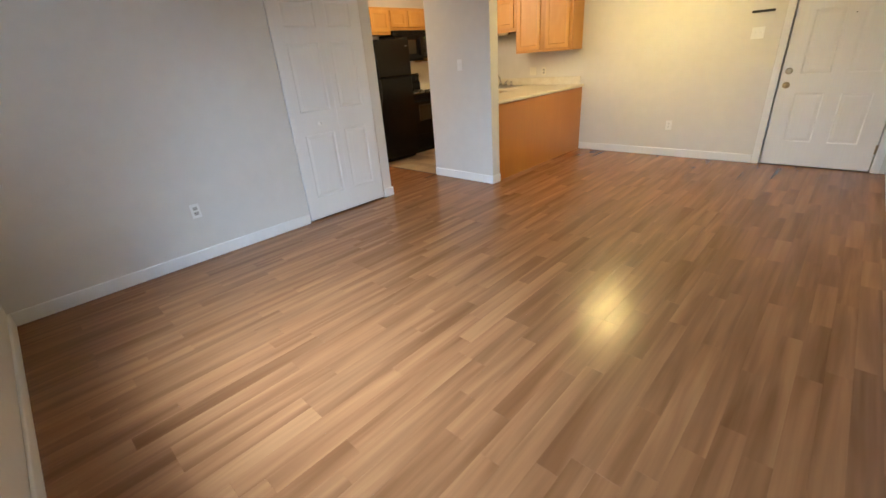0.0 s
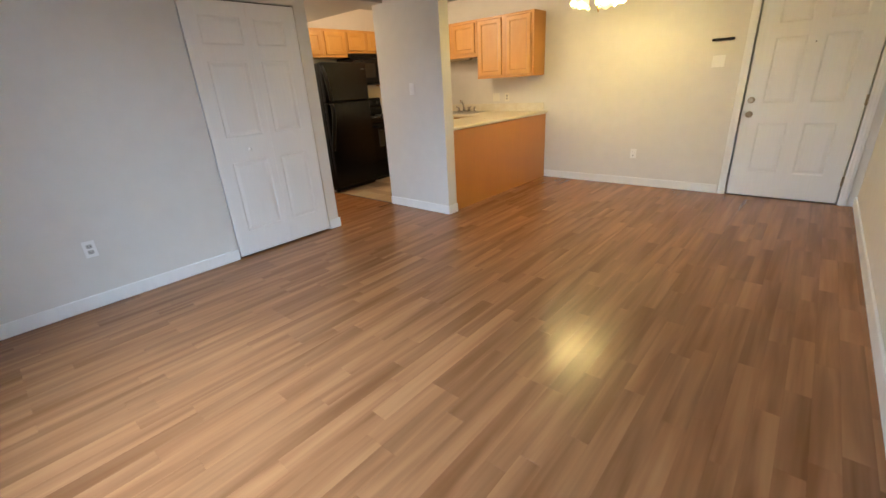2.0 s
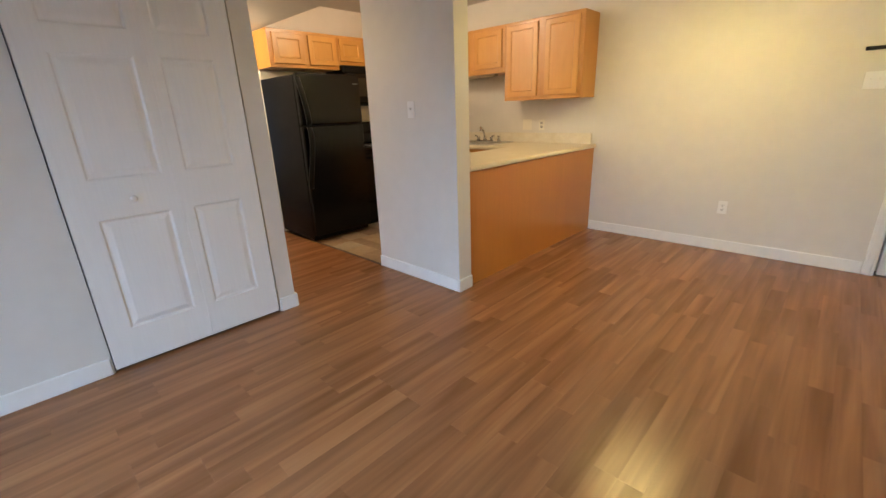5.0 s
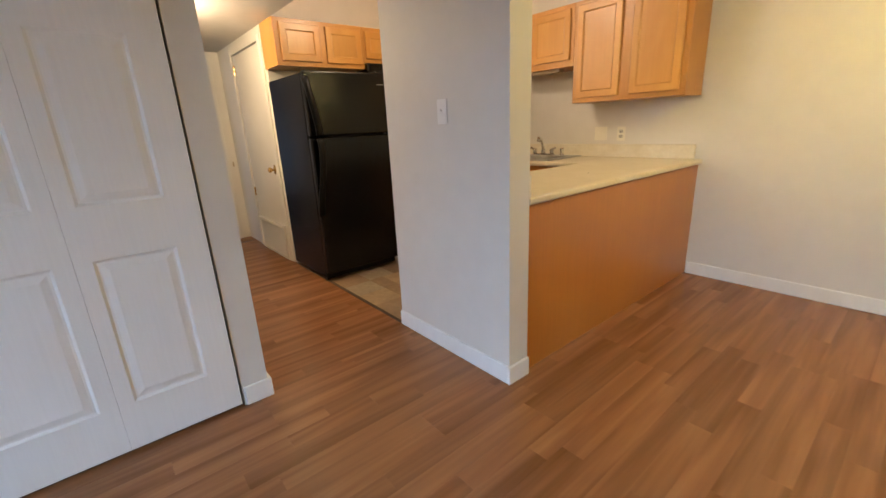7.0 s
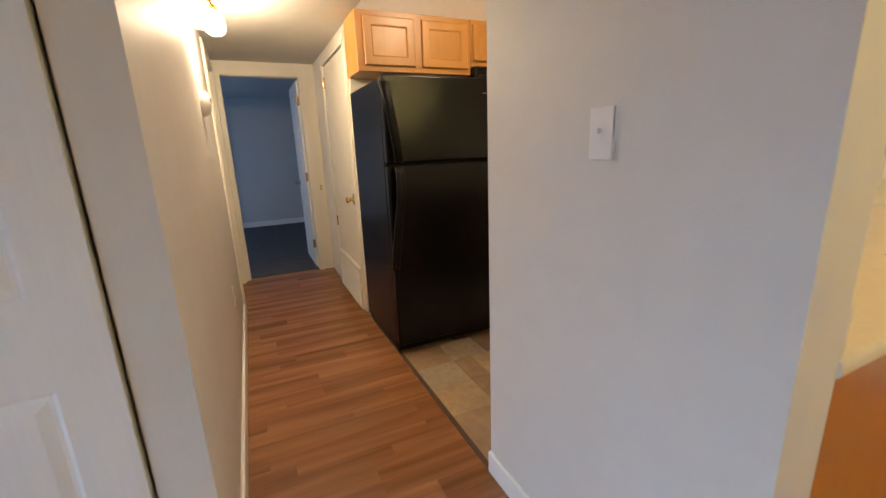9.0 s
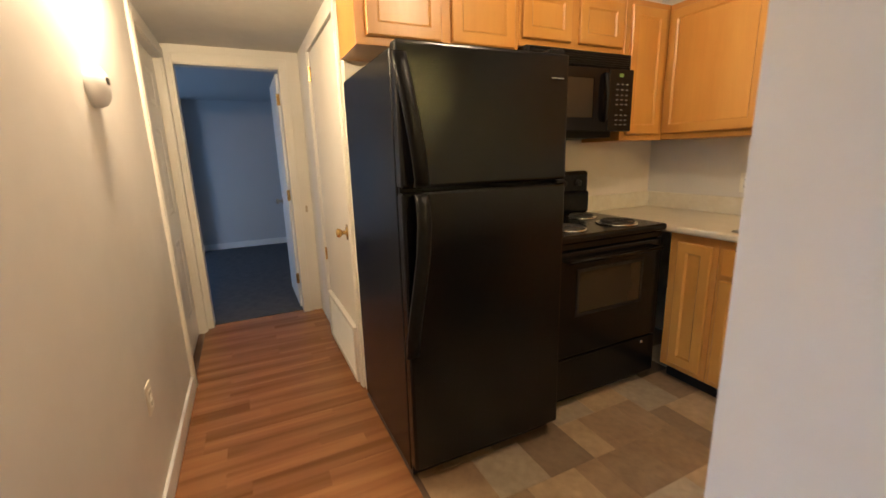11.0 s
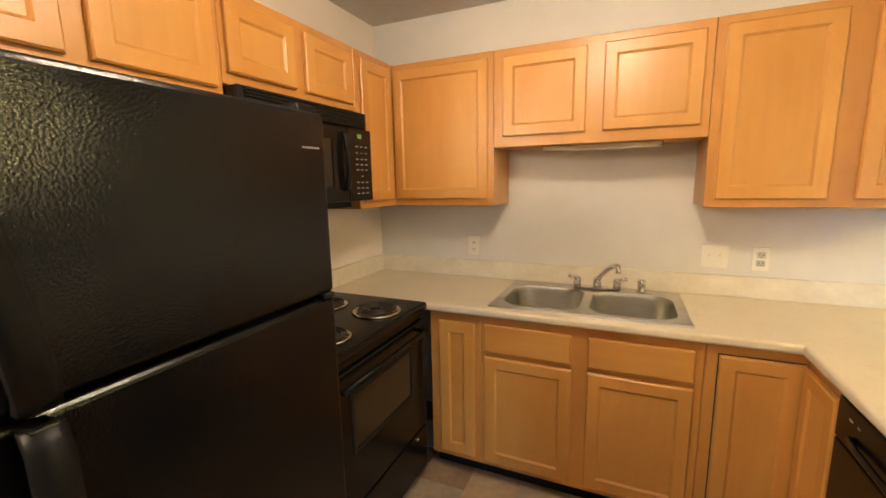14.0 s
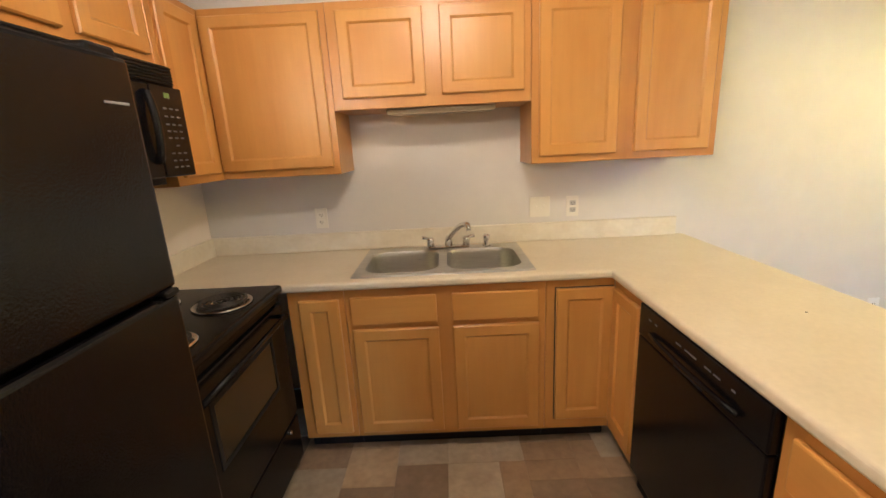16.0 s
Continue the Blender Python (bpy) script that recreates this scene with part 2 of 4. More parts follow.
def slab(f, u0, v0, u1, v1, d0, d1, holes, edge=0.004):
    """A door leaf with eased edges and rectangular openings for its panels."""
    b = bmesh.new()
    e = edge
    us = sorted({u0 + e, u1 - e, *[h[0] for h in holes], *[h[2] for h in holes]})
    vs = sorted({v0 + e, v1 - e, *[h[1] for h in holes], *[h[3] for h in holes]})
    for i in range(len(us) - 1):
        for j in range(len(vs) - 1):
            cu, cv = (us[i] + us[i + 1]) / 2, (vs[j] + vs[j + 1]) / 2
            if not any(h[0] < cu < h[2] and h[1] < cv < h[3] for h in holes):
                quad(b, rect(f, us[i], vs[j], us[i + 1], vs[j + 1], d1))
    ring(b, rect(f, u0 + e, v0 + e, u1 - e, v1 - e, d1), rect(f, u0, v0, u1, v1, d1 - e))
    ring(b, rect(f, u0, v0, u1, v1, d1 - e), rect(f, u0, v0, u1, v1, d0))
    quad(b, rect(f, u0, v0, u1, v1, d0))
    bmesh.ops.remove_doubles(b, verts=b.verts, dist=1e-5)
    return b


def sunk(f, h, d1, steps):
    """A panel within an opening h: rings of (inset, depth), closed by its field."""
    b = bmesh.new()
    rows = [rect(f, h[0] + i, h[1] + i, h[2] - i, h[3] - i, d1 - z) for i, z in ((0, 0), *steps)]
    for one, two in zip(rows, rows[1:]):
        ring(b, one, two)
    quad(b, rows[-1])
    bmesh.ops.remove_doubles(b, verts=b.verts, dist=1e-6)
    return b


MOULDED = ((0.010, 0.007), (0.018, 0.007), (0.042, 0.001))
SHAKER = ((0.003, 0.002), (0.010, 0.008))


def tube(b, pts, radius, sides=10, squash=1.0):
    """A round bar along points; radius may be a list."""
    pts = [Vector(p) for p in pts]
    rad = radius if isinstance(radius, (list, tuple)) else [radius] * len(pts)
    rows = []
    side = None
    for i, p in enumerate(pts):
        way = (pts[min(i + 1, len(pts) - 1)] - pts[max(i - 1, 0)]).normalized()
        if side is None:
            side = way.orthogonal().normalized()
        side = (side - way * side.dot(way)).normalized()
        up = way.cross(side)
        rows.append([b.verts.new(p + rad[i] * (math.cos(a) * side + squash * math.sin(a) * up)) for a in [2 * math.pi * k / sides for k in range(sides)]])
    for one, two in zip(rows, rows[1:]):
        for k in range(sides):
            b.faces.new((one[k], one[(k + 1) % sides], two[(k + 1) % sides], two[k]))
    b.faces.new(rows[0][::-1]), b.faces.new(rows[-1])
    return b


def lathe(b, at, profile, sides=24, axis="z"):
    """Turned shape: (radius, height) along an axis from a point."""
    at = Vector(at)
    rows = []
    for r, h in profile:
        row = []
        for k in range(sides):
            a = 2 * math.pi * k / sides
            c, s = r * math.cos(a), r * math.sin(a)
            v = {"z": (c, s, h), "y": (c, h, s), "x": (h, c, s)}[axis]
            row.append(b.verts.new(at + Vector(v)))
        rows.append(row)
    for one, two in zip(rows, rows[1:]):
        for k in range(sides):
            b.faces.new((one[k], one[(k + 1) % sides], two[(k + 1) % sides], two[k]))
    b.faces.new(rows[0][::-1]), b.faces.new(rows[-1])
    return b


def arc(p, q, r, n=10):
    """A curve from p through control r to q."""
    p, q, r = Vector(p), Vector(q), Vector(r)
    return [(1 - s) ** 2 * p + 2 * s * (1 - s) * r + s * s * q for s in [k / n for k in range(n + 1)]]


# ---- large structure ----
NORTH, SOUTH, EAST, WEST = 7.40, 1.055, -0.095, -4.148
HALL_S, HALL_N, HALL_W = 4.302, 5.222, -7.705
KIT_W = -6.155
TOP, LOW = 2.47, 2.14


def wall(name, mat, label, *rows):
    return single(name, boxes(*rows), mat, label, "wall", "structure")


wall("wall_north", PAINT, "pale greige painted wall with the entry door",
     ((KIT_W - 0.12, NORTH, 0), (-1.19, NORTH + 0.12, TOP)), ((-0.20, NORTH, 0), (EAST + 0.12, NORTH + 0.12, TOP)), ((-1.19, NORTH, 2.05), (-0.20, NORTH + 0.12, TOP)))
wall("wall_east", PAINT, "pale greige painted side wall", ((EAST, SOUTH - 0.12, 0), (EAST + 0.12, NORTH, TOP)))
wall("wall_south", PAINT, "pale greige wall with a window",
     ((WEST - 0.1, SOUTH - 0.12, 0), (-2.85, SOUTH, TOP)), ((-1.25, SOUTH - 0.12, 0), (EAST, SOUTH, TOP)),
     ((-2.85, SOUTH - 0.12, 0), (-1.25, SOUTH, 0.75)), ((-2.85, SOUTH - 0.12, 2.05), (-1.25, SOUTH, TOP)))
wall("wall_west", PAINT, "pale greige wall with the closet opening",
     ((WEST - 0.1, SOUTH, 0), (WEST, 3.245, TOP)), ((WEST - 0.1, 4.183, 0), (WEST, HALL_S, TOP)), ((WEST - 0.1, 3.245, 2.035), (WEST, 4.183, TOP)),
     ((WEST - 0.1, HALL_S, LOW + 0.03), (WEST, HALL_N + 0.01, TOP)))
wall("closet_walls", PAINT, "plain closet walls behind the folding door", ((WEST - 0.75, 3.1, 0), (WEST - 0.65, HALL_S - 0.1, TOP)), ((WEST - 0.65, 3.1, 0), (WEST - 0.1, 3.2, TOP)))
wall("wall_stub", PAINT, "short painted partition beside the counter", ((-4.315, HALL_N, 0), (-3.392, 5.357, TOP)))
wall("wall_hall_south", PAINT, "warm lit hallway wall",
     ((-6.755, HALL_S - 0.1, 0), (WEST - 0.1, HALL_S, LOW)), ((-7.615, HALL_S - 0.1, 2.03), (-6.755, HALL_S, LOW)), ((HALL_W, HALL_S - 0.1, 0), (-7.615, HALL_S, LOW)))
wall("wall_hall_north", OLDWHITE, "painted hallway wall with a utility door",
     ((HALL_W, HALL_N, 0), (-7.155, HALL_N + 0.1, TOP)), ((-6.280, HALL_N, 0), (KIT_W, HALL_N + 0.1, TOP)), ((-7.155, HALL_N, 2.03), (-6.280, HALL_N + 0.1, TOP)))
wall("wall_kitchen_west", KPAINT, "painted kitchen wall behind the stove", ((KIT_W - 0.12, HALL_N + 0.1, 0), (KIT_W, NORTH, TOP)))
wall("wall_hall_end", OLDWHITE, "hallway end wall with the bedroom doorway",
     ((HALL_W - 0.11, HALL_S - 0.1, 0), (HALL_W, 4.352, LOW + 0.3)), ((HALL_W - 0.11, 5.078, 0), (HALL_W, HALL_N + 0.1, LOW + 0.3)), ((HALL_W - 0.11, 4.352, 2.022), (HALL_W, 5.078, LOW + 0.3)))
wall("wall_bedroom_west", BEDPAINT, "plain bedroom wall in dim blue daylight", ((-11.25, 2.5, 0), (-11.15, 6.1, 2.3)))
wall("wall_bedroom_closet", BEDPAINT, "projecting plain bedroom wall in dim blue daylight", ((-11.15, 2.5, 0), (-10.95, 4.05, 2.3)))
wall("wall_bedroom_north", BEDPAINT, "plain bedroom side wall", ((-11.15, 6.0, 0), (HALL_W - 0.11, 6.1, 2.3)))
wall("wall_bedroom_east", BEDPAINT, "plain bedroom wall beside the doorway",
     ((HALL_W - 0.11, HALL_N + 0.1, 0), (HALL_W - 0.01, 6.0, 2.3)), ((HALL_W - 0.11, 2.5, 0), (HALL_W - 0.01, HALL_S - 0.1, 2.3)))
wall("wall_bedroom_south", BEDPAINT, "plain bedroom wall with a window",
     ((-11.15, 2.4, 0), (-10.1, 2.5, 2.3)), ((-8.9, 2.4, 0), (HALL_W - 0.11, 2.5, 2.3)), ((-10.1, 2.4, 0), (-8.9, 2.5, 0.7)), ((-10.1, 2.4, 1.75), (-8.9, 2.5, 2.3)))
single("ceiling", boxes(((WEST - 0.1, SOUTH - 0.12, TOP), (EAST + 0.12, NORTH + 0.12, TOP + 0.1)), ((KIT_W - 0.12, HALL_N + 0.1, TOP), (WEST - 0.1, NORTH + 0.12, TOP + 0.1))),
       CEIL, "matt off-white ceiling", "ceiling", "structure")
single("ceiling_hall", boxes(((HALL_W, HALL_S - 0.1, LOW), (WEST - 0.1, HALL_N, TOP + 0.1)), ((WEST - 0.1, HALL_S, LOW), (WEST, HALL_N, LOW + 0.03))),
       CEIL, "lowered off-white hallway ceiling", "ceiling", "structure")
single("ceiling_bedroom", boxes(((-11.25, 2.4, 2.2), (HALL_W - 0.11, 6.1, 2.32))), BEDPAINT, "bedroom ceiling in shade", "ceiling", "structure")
single("floor_bedroom", boxes(((-11.25, 2.4, -0.06), (HALL_W - 0.05, 6.1, 0.004))), CARPET, "dark slate carpet", "carpet", "structure")
floor = single("floor", boxes(((WEST - 0.12, SOUTH - 0.12, -0.1), (EAST + 0.12, NORTH + 0.12, -0.006)), ((HALL_W - 0.05, HALL_S - 0.12, -0.1), (WEST - 0.12, HALL_N, -0.006))),
               SUBFLOOR, "brown oak laminate strip floor", "floor", "structure")
kitchen_floor = single("floor_kitchen", boxes(((KIT_W - 0.12, HALL_N, -0.1), (WEST - 0.12, NORTH, -0.005))), GROUT, "slate-look vinyl tile floor in browns", "floor", "structure")
single("trim_threshold", boxes(((KIT_W, HALL_N - 0.012, -0.005), (-4.315, HALL_N + 0.012, 0.003))), THRESH, "dark seam strip between laminate and vinyl", "threshold", "structure")


def baseboard(*runs):
    b = bmesh.new()
    for lo, hi in runs:
        box(b, (*lo, 0.0), (*hi, 0.098), 0.006, 2)
    single("baseboard", b, WHITE, "white painted baseboard", "baseboard", "structure")


T = 0.016
# unseen backing added behind the doors so that outside light cannot leak in
wall("wall_light_seal", PAINT, "unseen plain walls added to stop light leaking round the doors",
     ((-1.30, NORTH + 0.125, 0), (-0.10, NORTH + 0.16, TOP)), ((-7.20, HALL_N + 0.12, 0), (-6.28, HALL_N + 0.16, TOP)), ((-7.70, HALL_S - 0.16, 0), (-6.70, HALL_S - 0.12, TOP)),
     ((WEST - 0.75, 3.1, TOP), (WEST - 0.1, HALL_S - 0.1, TOP + 0.1)))
baseboard(((-3.40, NORTH - T), (-1.238, NORTH)))
baseboard(((EAST - T, SOUTH), (EAST, NORTH)))
baseboard(((WEST, SOUTH), (EAST - T, SOUTH + T)))
baseboard(((WEST, SOUTH + T), (WEST + T, 3.238)))
baseboard(((WEST, 4.19), (WEST + T, HALL_S + T)), ((WEST - 0.1, HALL_S), (WEST - 0.001, HALL_S + T)))
baseboard(((-6.675, HALL_S), (WEST - 0.1, HALL_S + T)))
baseboard(((-4.315, HALL_N - T), (-3.392, HALL_N)), ((-3.392, HALL_N - T), (-3.392 + T, 5.357)))


baseboard(((-10.95, 2.5), (-10.95 + T, 4.05)), ((-11.15, 4.05), (-11.15 + T, 6.0)), ((-11.15 + T, 4.05), (-10.95, 4.05 + T)), ((-11.15 + T, 6.0 - T), (-8.6, 6.0)))


def casing(f, u0, u1, top, w, label, mat=WHITE, head=True):
    """Door trim round an opening: two legs and a head, each with an eased edge and a step."""
    b = bmesh.new()
    for a0, a1 in ((u0 - w, u0), (u1, u1 + w)):
        fbox(b, f, a0, 0.0, 0.0, a1, top + (w if head else 0), 0.016, 0.003)
        mid = (a0 + a1) / 2
        fbox(b, f, mid - w * 0.22, 0.0, 0.016, mid + w * 0.22, top + w * 0.5, 0.020, 0.002)
    if head:
        fbox(b, f, u0, top, 0.0, u1, top + w, 0.016, 0.003)
    return single("trim", b, mat, label, "door trim", "structure")


def jamb(f, u0, u1, top, deep, label, mat=WHITE):
    b = bmesh.new()
    fbox(b, f, u0 - 0.012, 0.0, -deep, u0, top, 0.002)
    fbox(b, f, u1, 0.0, -deep, u1 + 0.012, top, 0.002)
    fbox(b, f, u0 - 0.012, top, -deep, u1 + 0.012, top + 0.012, 0.002)
    return single("trim", b, mat, label, "door jamb", "structure")


def hinge(f, u, v, parent, mat=BRASS):
    b = bmesh.new()
    fbox(b, f, u - 0.014, v - 0.045, 0.0, u + 0.014, v + 0.045, 0.003, 0.001)
    p, q = Vector(f(u, v - 0.047, 0.006)), Vector(f(u, v + 0.047, 0.006))
    tube(b, [p, q], 0.006, 8)
    part("hinge", b, mat, parent, "metal butt hinge")


def knob(f, u, v, d, parent, mat=BRASS, name="knob", label="round brass door knob", big=0.027):
    b = bmesh.new()
    p = [Vector(f(u, v, d + k)) for k in (0.0, 0.006, 0.008, 0.03, 0.036, 0.05, 0.06, 0.064)]
    tube(b, p, [0.033, 0.031, 0.012, 0.012, big * 0.8, big, big * 0.8, big * 0.3], 18)
    part(name, b, mat, parent, label, True)


def panel_door(name, f, u0, u1, v0, v1, d0, d1, cols, rows, mat, parent, label="", edge=0.004):
    holes = [(a, c, b2, d) for a, b2 in cols for c, d in rows]
    leaf = part(name, slab(f, u0, v0, u1, v1, d0, d1, holes, edge), mat, parent, label)
    for h in holes:
        part("panel", sunk(f, h, d1, MOULDED), mat, leaf)
    return leaf


# entry door
N = to_north(NORTH)
casing(N, -1.165, -0.225, 2.045, 0.068, "white painted entry door trim")
jamb(N, -1.165, -0.225, 2.045, 0.1, "white entry door jamb")
entry = thing("door_1", (-0.69, NORTH, 0), "white six-panel entry door with brass knob and deadbolt, closed", "door", kind="structure")
leaf = panel_door("leaf", N, -1.152, -0.236, 0.010, 2.035, -0.045, -0.006, ((-0.995, -0.755), (-0.625, -0.385)), ((0.27, 0.775), (0.965, 1.56), (1.685, 1.90)), DOORWHITE, entry)
knob(N, -1.088, 0.855, -0.006, leaf, NICKEL)
b = bmesh.new()
tube(b, [N(-1.092, 0.996, d) for d in (-0.006, 0.004, 0.018, 0.02)], [0.032, 0.032, 0.024, 0.01], 18)
bolt = part("deadbolt", b, NICKEL, leaf, "round brass deadbolt thumb turn")
fbox(b2 := bmesh.new(), N, -1.106, 0.989, 0.02, -1.078, 1.003, 0.034, 0.003)
part("thumb_turn", b2, NICKEL, entry)
for v in (0.235, 0.98, 1.83):
    hinge(N, -0.231, v, entry, NICKEL)
b = bmesh.new()
tube(b, [N(-0.69, 1.50, d) for d in (-0.006, -0.002)], 0.006, 10)
part("peephole", b, SLOT, entry, "small dark peephole")
single("trim_entry_sill", boxes(((-1.16, NORTH - 0.004, -0.004), (-0.23, NORTH + 0.11, 0.006))), THRESH, "dark worn door sill", "door sill", "structure")

# folding closet door
W = to_west(WEST)
fold = thing("door_2", (WEST, 3.71, 0), "white six-panel bifold closet door, closed", "closet door", kind="structure")
for u0, u1, c in ((3.2515, 3.7417, (3.365, 3.685)), (3.7423, 4.172, (3.795, 4.06))):
    panel_door("leaf", W, u0, u1, 0.018, 2.02, -0.025, 0.010, (c,), ((0.225, 0.825), (1.025, 1.60), (1.715, 1.915)), DOORWHITE, fold, edge=0.001)
b = bmesh.new()
tube(b, [W(3.53, 0.915, d) for d in (0.010, 0.018, 0.030, 0.036)], [0.009, 0.008, 0.017, 0.010], 14)
part("knob", b, WHITE, fold, "small white pull knob", True)
# near-black strips behind the leaves paint the shade in the door's edge gaps
single("trim", boxes(((WEST - 0.08, 3.246, 0), (WEST - 0.03, 3.2505, 2.033)), ((WEST - 0.08, 4.174, 0), (WEST - 0.03, 4.182, 2.033)), ((WEST - 0.08, 3.246, 2.022), (WEST - 0.03, 4.182, 2.034))),
       SLOT, "dark closet door track, with dark strips as shade in the side gaps", "door track", "structure")

# hallway: side door, utility door, bedroom door
S = to_south(HALL_S)
casing(S, -7.615, -6.755, 2.03, 0.07, "white hallway door trim", OLDWHITE)
side = thing("door_3", (-7.185, HALL_S, 0), "closed pale hallway door set back in its frame", "door", kind="structure")
panel_door("leaf", S, -7.605, -6.765, 0.012, 2.02, -0.075, -0.04, ((-7.475, -7.245), (-7.125, -6.895)), ((0.25, 0.8), (0.98, 1.55), (1.68, 1.9)), OLDWHITE, side)
for v in (0.25, 1.05, 1.75):
    hinge(to_south(HALL_S - 0.04), -6.771, v, side, NICKEL)
jamb(S, -7.605, -6.765, 2.022, 0.09, "hallway door jamb", OLDWHITE)

U = to_north(HALL_N)
casing(U, -7.145, -6.290, 2.025, 0.065, "white utility door trim", OLDWHITE)
utility = thing("door_4", (-6.715, HALL_N, 0), "flat white utility closet door with a brass knob, closed", "door", kind="structure")
part("leaf", slab(U, -7.135, 0.012, -6.300, 2.015, -0.04, 0.004, ()), OLDWHITE, utility)
knob(U, -6.365, 0.905, 0.004, utility, BRASS)
for v in (0.63, 1.88):
    hinge(to_north(HALL_N - 0.004), -7.130, v, utility)
b = bmesh.new()
fbox(b, U, -6.390, 0.86, 0.004, -6.340, 0.95, 0.006)
part("strike_plate", b, BRASS, utility)
grille = thing("air_grille", (-6.69, HALL_N, 0.0), "ivory louvred return air grille at the door's foot", "vent grille")
GX0, GX1, GZ1 = -7.09, -6.29, 0.355
b = bmesh.new()
for r in ((GX0, 0.004, GX0 + 0.03, GZ1), (GX1 - 0.03, 0.004, GX1, GZ1), (GX0 + 0.03, 0.004, GX1 - 0.03, 0.034), (GX0 + 0.03, GZ1 - 0.03, GX1 - 0.03, GZ1)):
    fbox(b, U, r[0], r[1], 0.004, r[2], r[3], 0.032, 0.003, 2)
part("frame", b, OLDWHITE, grille)
# dark sheet on the door face, in place of the shade between the slats
b = bmesh.new()
fbox(b, U, GX0 + 0.03, 0.034, 0.0042, GX1 - 0.03, GZ1 - 0.03, 0.0052)
part("backing", b, SLOT, grille, "dark sheet giving the shade behind the slats")
for k in range(19):
    b = bmesh.new()
    z = 0.038 + k * 0.0152
    quad(b, [U(GX0 + 0.03, z, 0.024), U(GX1 - 0.03, z, 0.024), U(GX1 - 0.03, z + 0.012, 0.006), U(GX0 + 0.03, z + 0.012, 0.006)])
    quad(b, [U(GX0 + 0.03, z - 0.002, 0.024), U(GX1 - 0.03, z - 0.002, 0.024), U(GX1 - 0.03, z + 0.010, 0.006), U(GX0 + 0.03, z + 0.010, 0.006)])
    part("slat", b, OLDWHITE, grille)

E = to_west(HALL_W)
casing(E, 4.364, 5.066, 2.018, 0.062, "white bedroom door trim", OLDWHITE)
jamb(E, 4.364, 5.066, 2.01, 0.11, "white bedroom door jamb", OLDWHITE)
bed = thing("door_5", (HALL_W - 0.12, 5.06, 0), "white panel bedroom door standing wide open", "door", kind="structure")
D = to_north(5.085)
panel_door("leaf", D, -8.530, -7.825, 0.012, 2.0, 0.0, 0.036, ((-8.415, -8.225), (-8.125, -7.935)), ((0.25, 0.8), (0.98, 1.55), (1.68, 1.88)), DOORWHITE, bed)
knob(D, -8.465, 0.92, 0.036, bed, NICKEL)
for v in (0.28, 1.02, 1.80):
    hinge(to_west(HALL_W - 0.118), 5.055, v, bed)
b = bmesh.new()
fbox(b, to_west(HALL_W), 5.165, 0.88, 0.0, 5.185, 0.935, 0.003, 0.001)
single("strike_plate", b, NICKEL, "small dull metal strike plate on the wall", "strike plate", at=E(5.175, 0.9, 0))

# living room window behind the start of the walk, bedroom window
G = to_south(SOUTH - 0.105)
win = thing("window_1", (-2.05, SOUTH - 0.1, 0.75), "white framed double window in the living room", "window", kind="structure")
b = bmesh.new()
for r in ((-2.85, 0.75, -2.80, 2.05), (-1.30, 0.75, -1.25, 2.05), (-2.80, 0.75, -1.30, 0.80), (-2.80, 2.0, -1.30, 2.05), (-2.075, 0.80, -2.025, 2.0)):
    fbox(b, G, r[0], r[1], 0.0, r[2], r[3], 0.035, 0.003)
part("window_frame", b, WHITE, win)
for u0, u1 in ((-2.80, -2.075), (-2.025, -1.30)):
    b = bmesh.new()
    fbox(b, G, u0, 0.80, 0.004, u1, 2.0, 0.010)
    part("pane", b, GLASS, win).visible_shadow = False
b = bmesh.new()
fbox(b, to_south(SOUTH), -2.90, 0.735, -0.06, -1.20, 0.752, 0.05, 0.004, 2)
part("window_sill", b, WHITE, win)
win = thing("window_2", (-9.5, 2.45, 0.7), "white framed bedroom window", "window", kind="structure")
G = to_south(2.42)
b = bmesh.new()
for r in ((-10.1, 0.7, -10.05, 1.75), (-8.95, 0.7, -8.9, 1.75), (-10.05, 0.7, -8.95, 0.75), (-10.05, 1.7, -8.95, 1.75), (-9.52, 0.75, -9.48, 1.7)):
    fbox(b, G, r[0], r[1], 0.0, r[2], r[3], 0.05, 0.003)
part("window_frame", b, WHITE, win)
for u0, u1 in ((-10.05, -9.52), (-9.48, -8.95)):
    b = bmesh.new()
    fbox(b, G, u0, 0.75, -0.01, u1, 1.7, -0.005)
    part("pane", b, GLASS, win).visible_shadow = False
single("ground", boxes(((-400, -400, -0.6), (400, 400, -0.5))), material("outdoor_ground", (0.09, 0.10, 0.06), 0.9, other=(0.06, 0.07, 0.035), scale=(0.5, 0.5, 0.5)), "plain ground outside", "ground", "structure")

# ---- kitchen cabinets ----


def cabinet_door(f, u0, v0, u1, v1, d, parent, stile=0.05, name="door"):
    leaf = part(name, slab(f, u0, v0, u1, v1, d, d + 0.019, [(u0 + stile, v0 + stile, u1 - stile, v1 - stile)], 0.005), MAPLE, parent)
    h = (u0 + stile, v0 + stile, u1 - stile, v1 - stile)
    part("panel", sunk(f, h, d + 0.019, SHAKER), MAPLE, leaf)
    return leaf


def drawer_front(f, u0, v0, u1, v1, d, parent):
    b = bmesh.new()
    fbox(b, f, u0, v0, d, u1, v1, d + 0.019, 0.006, 2)
    return part("drawer_front", b, MAPLEH, parent)


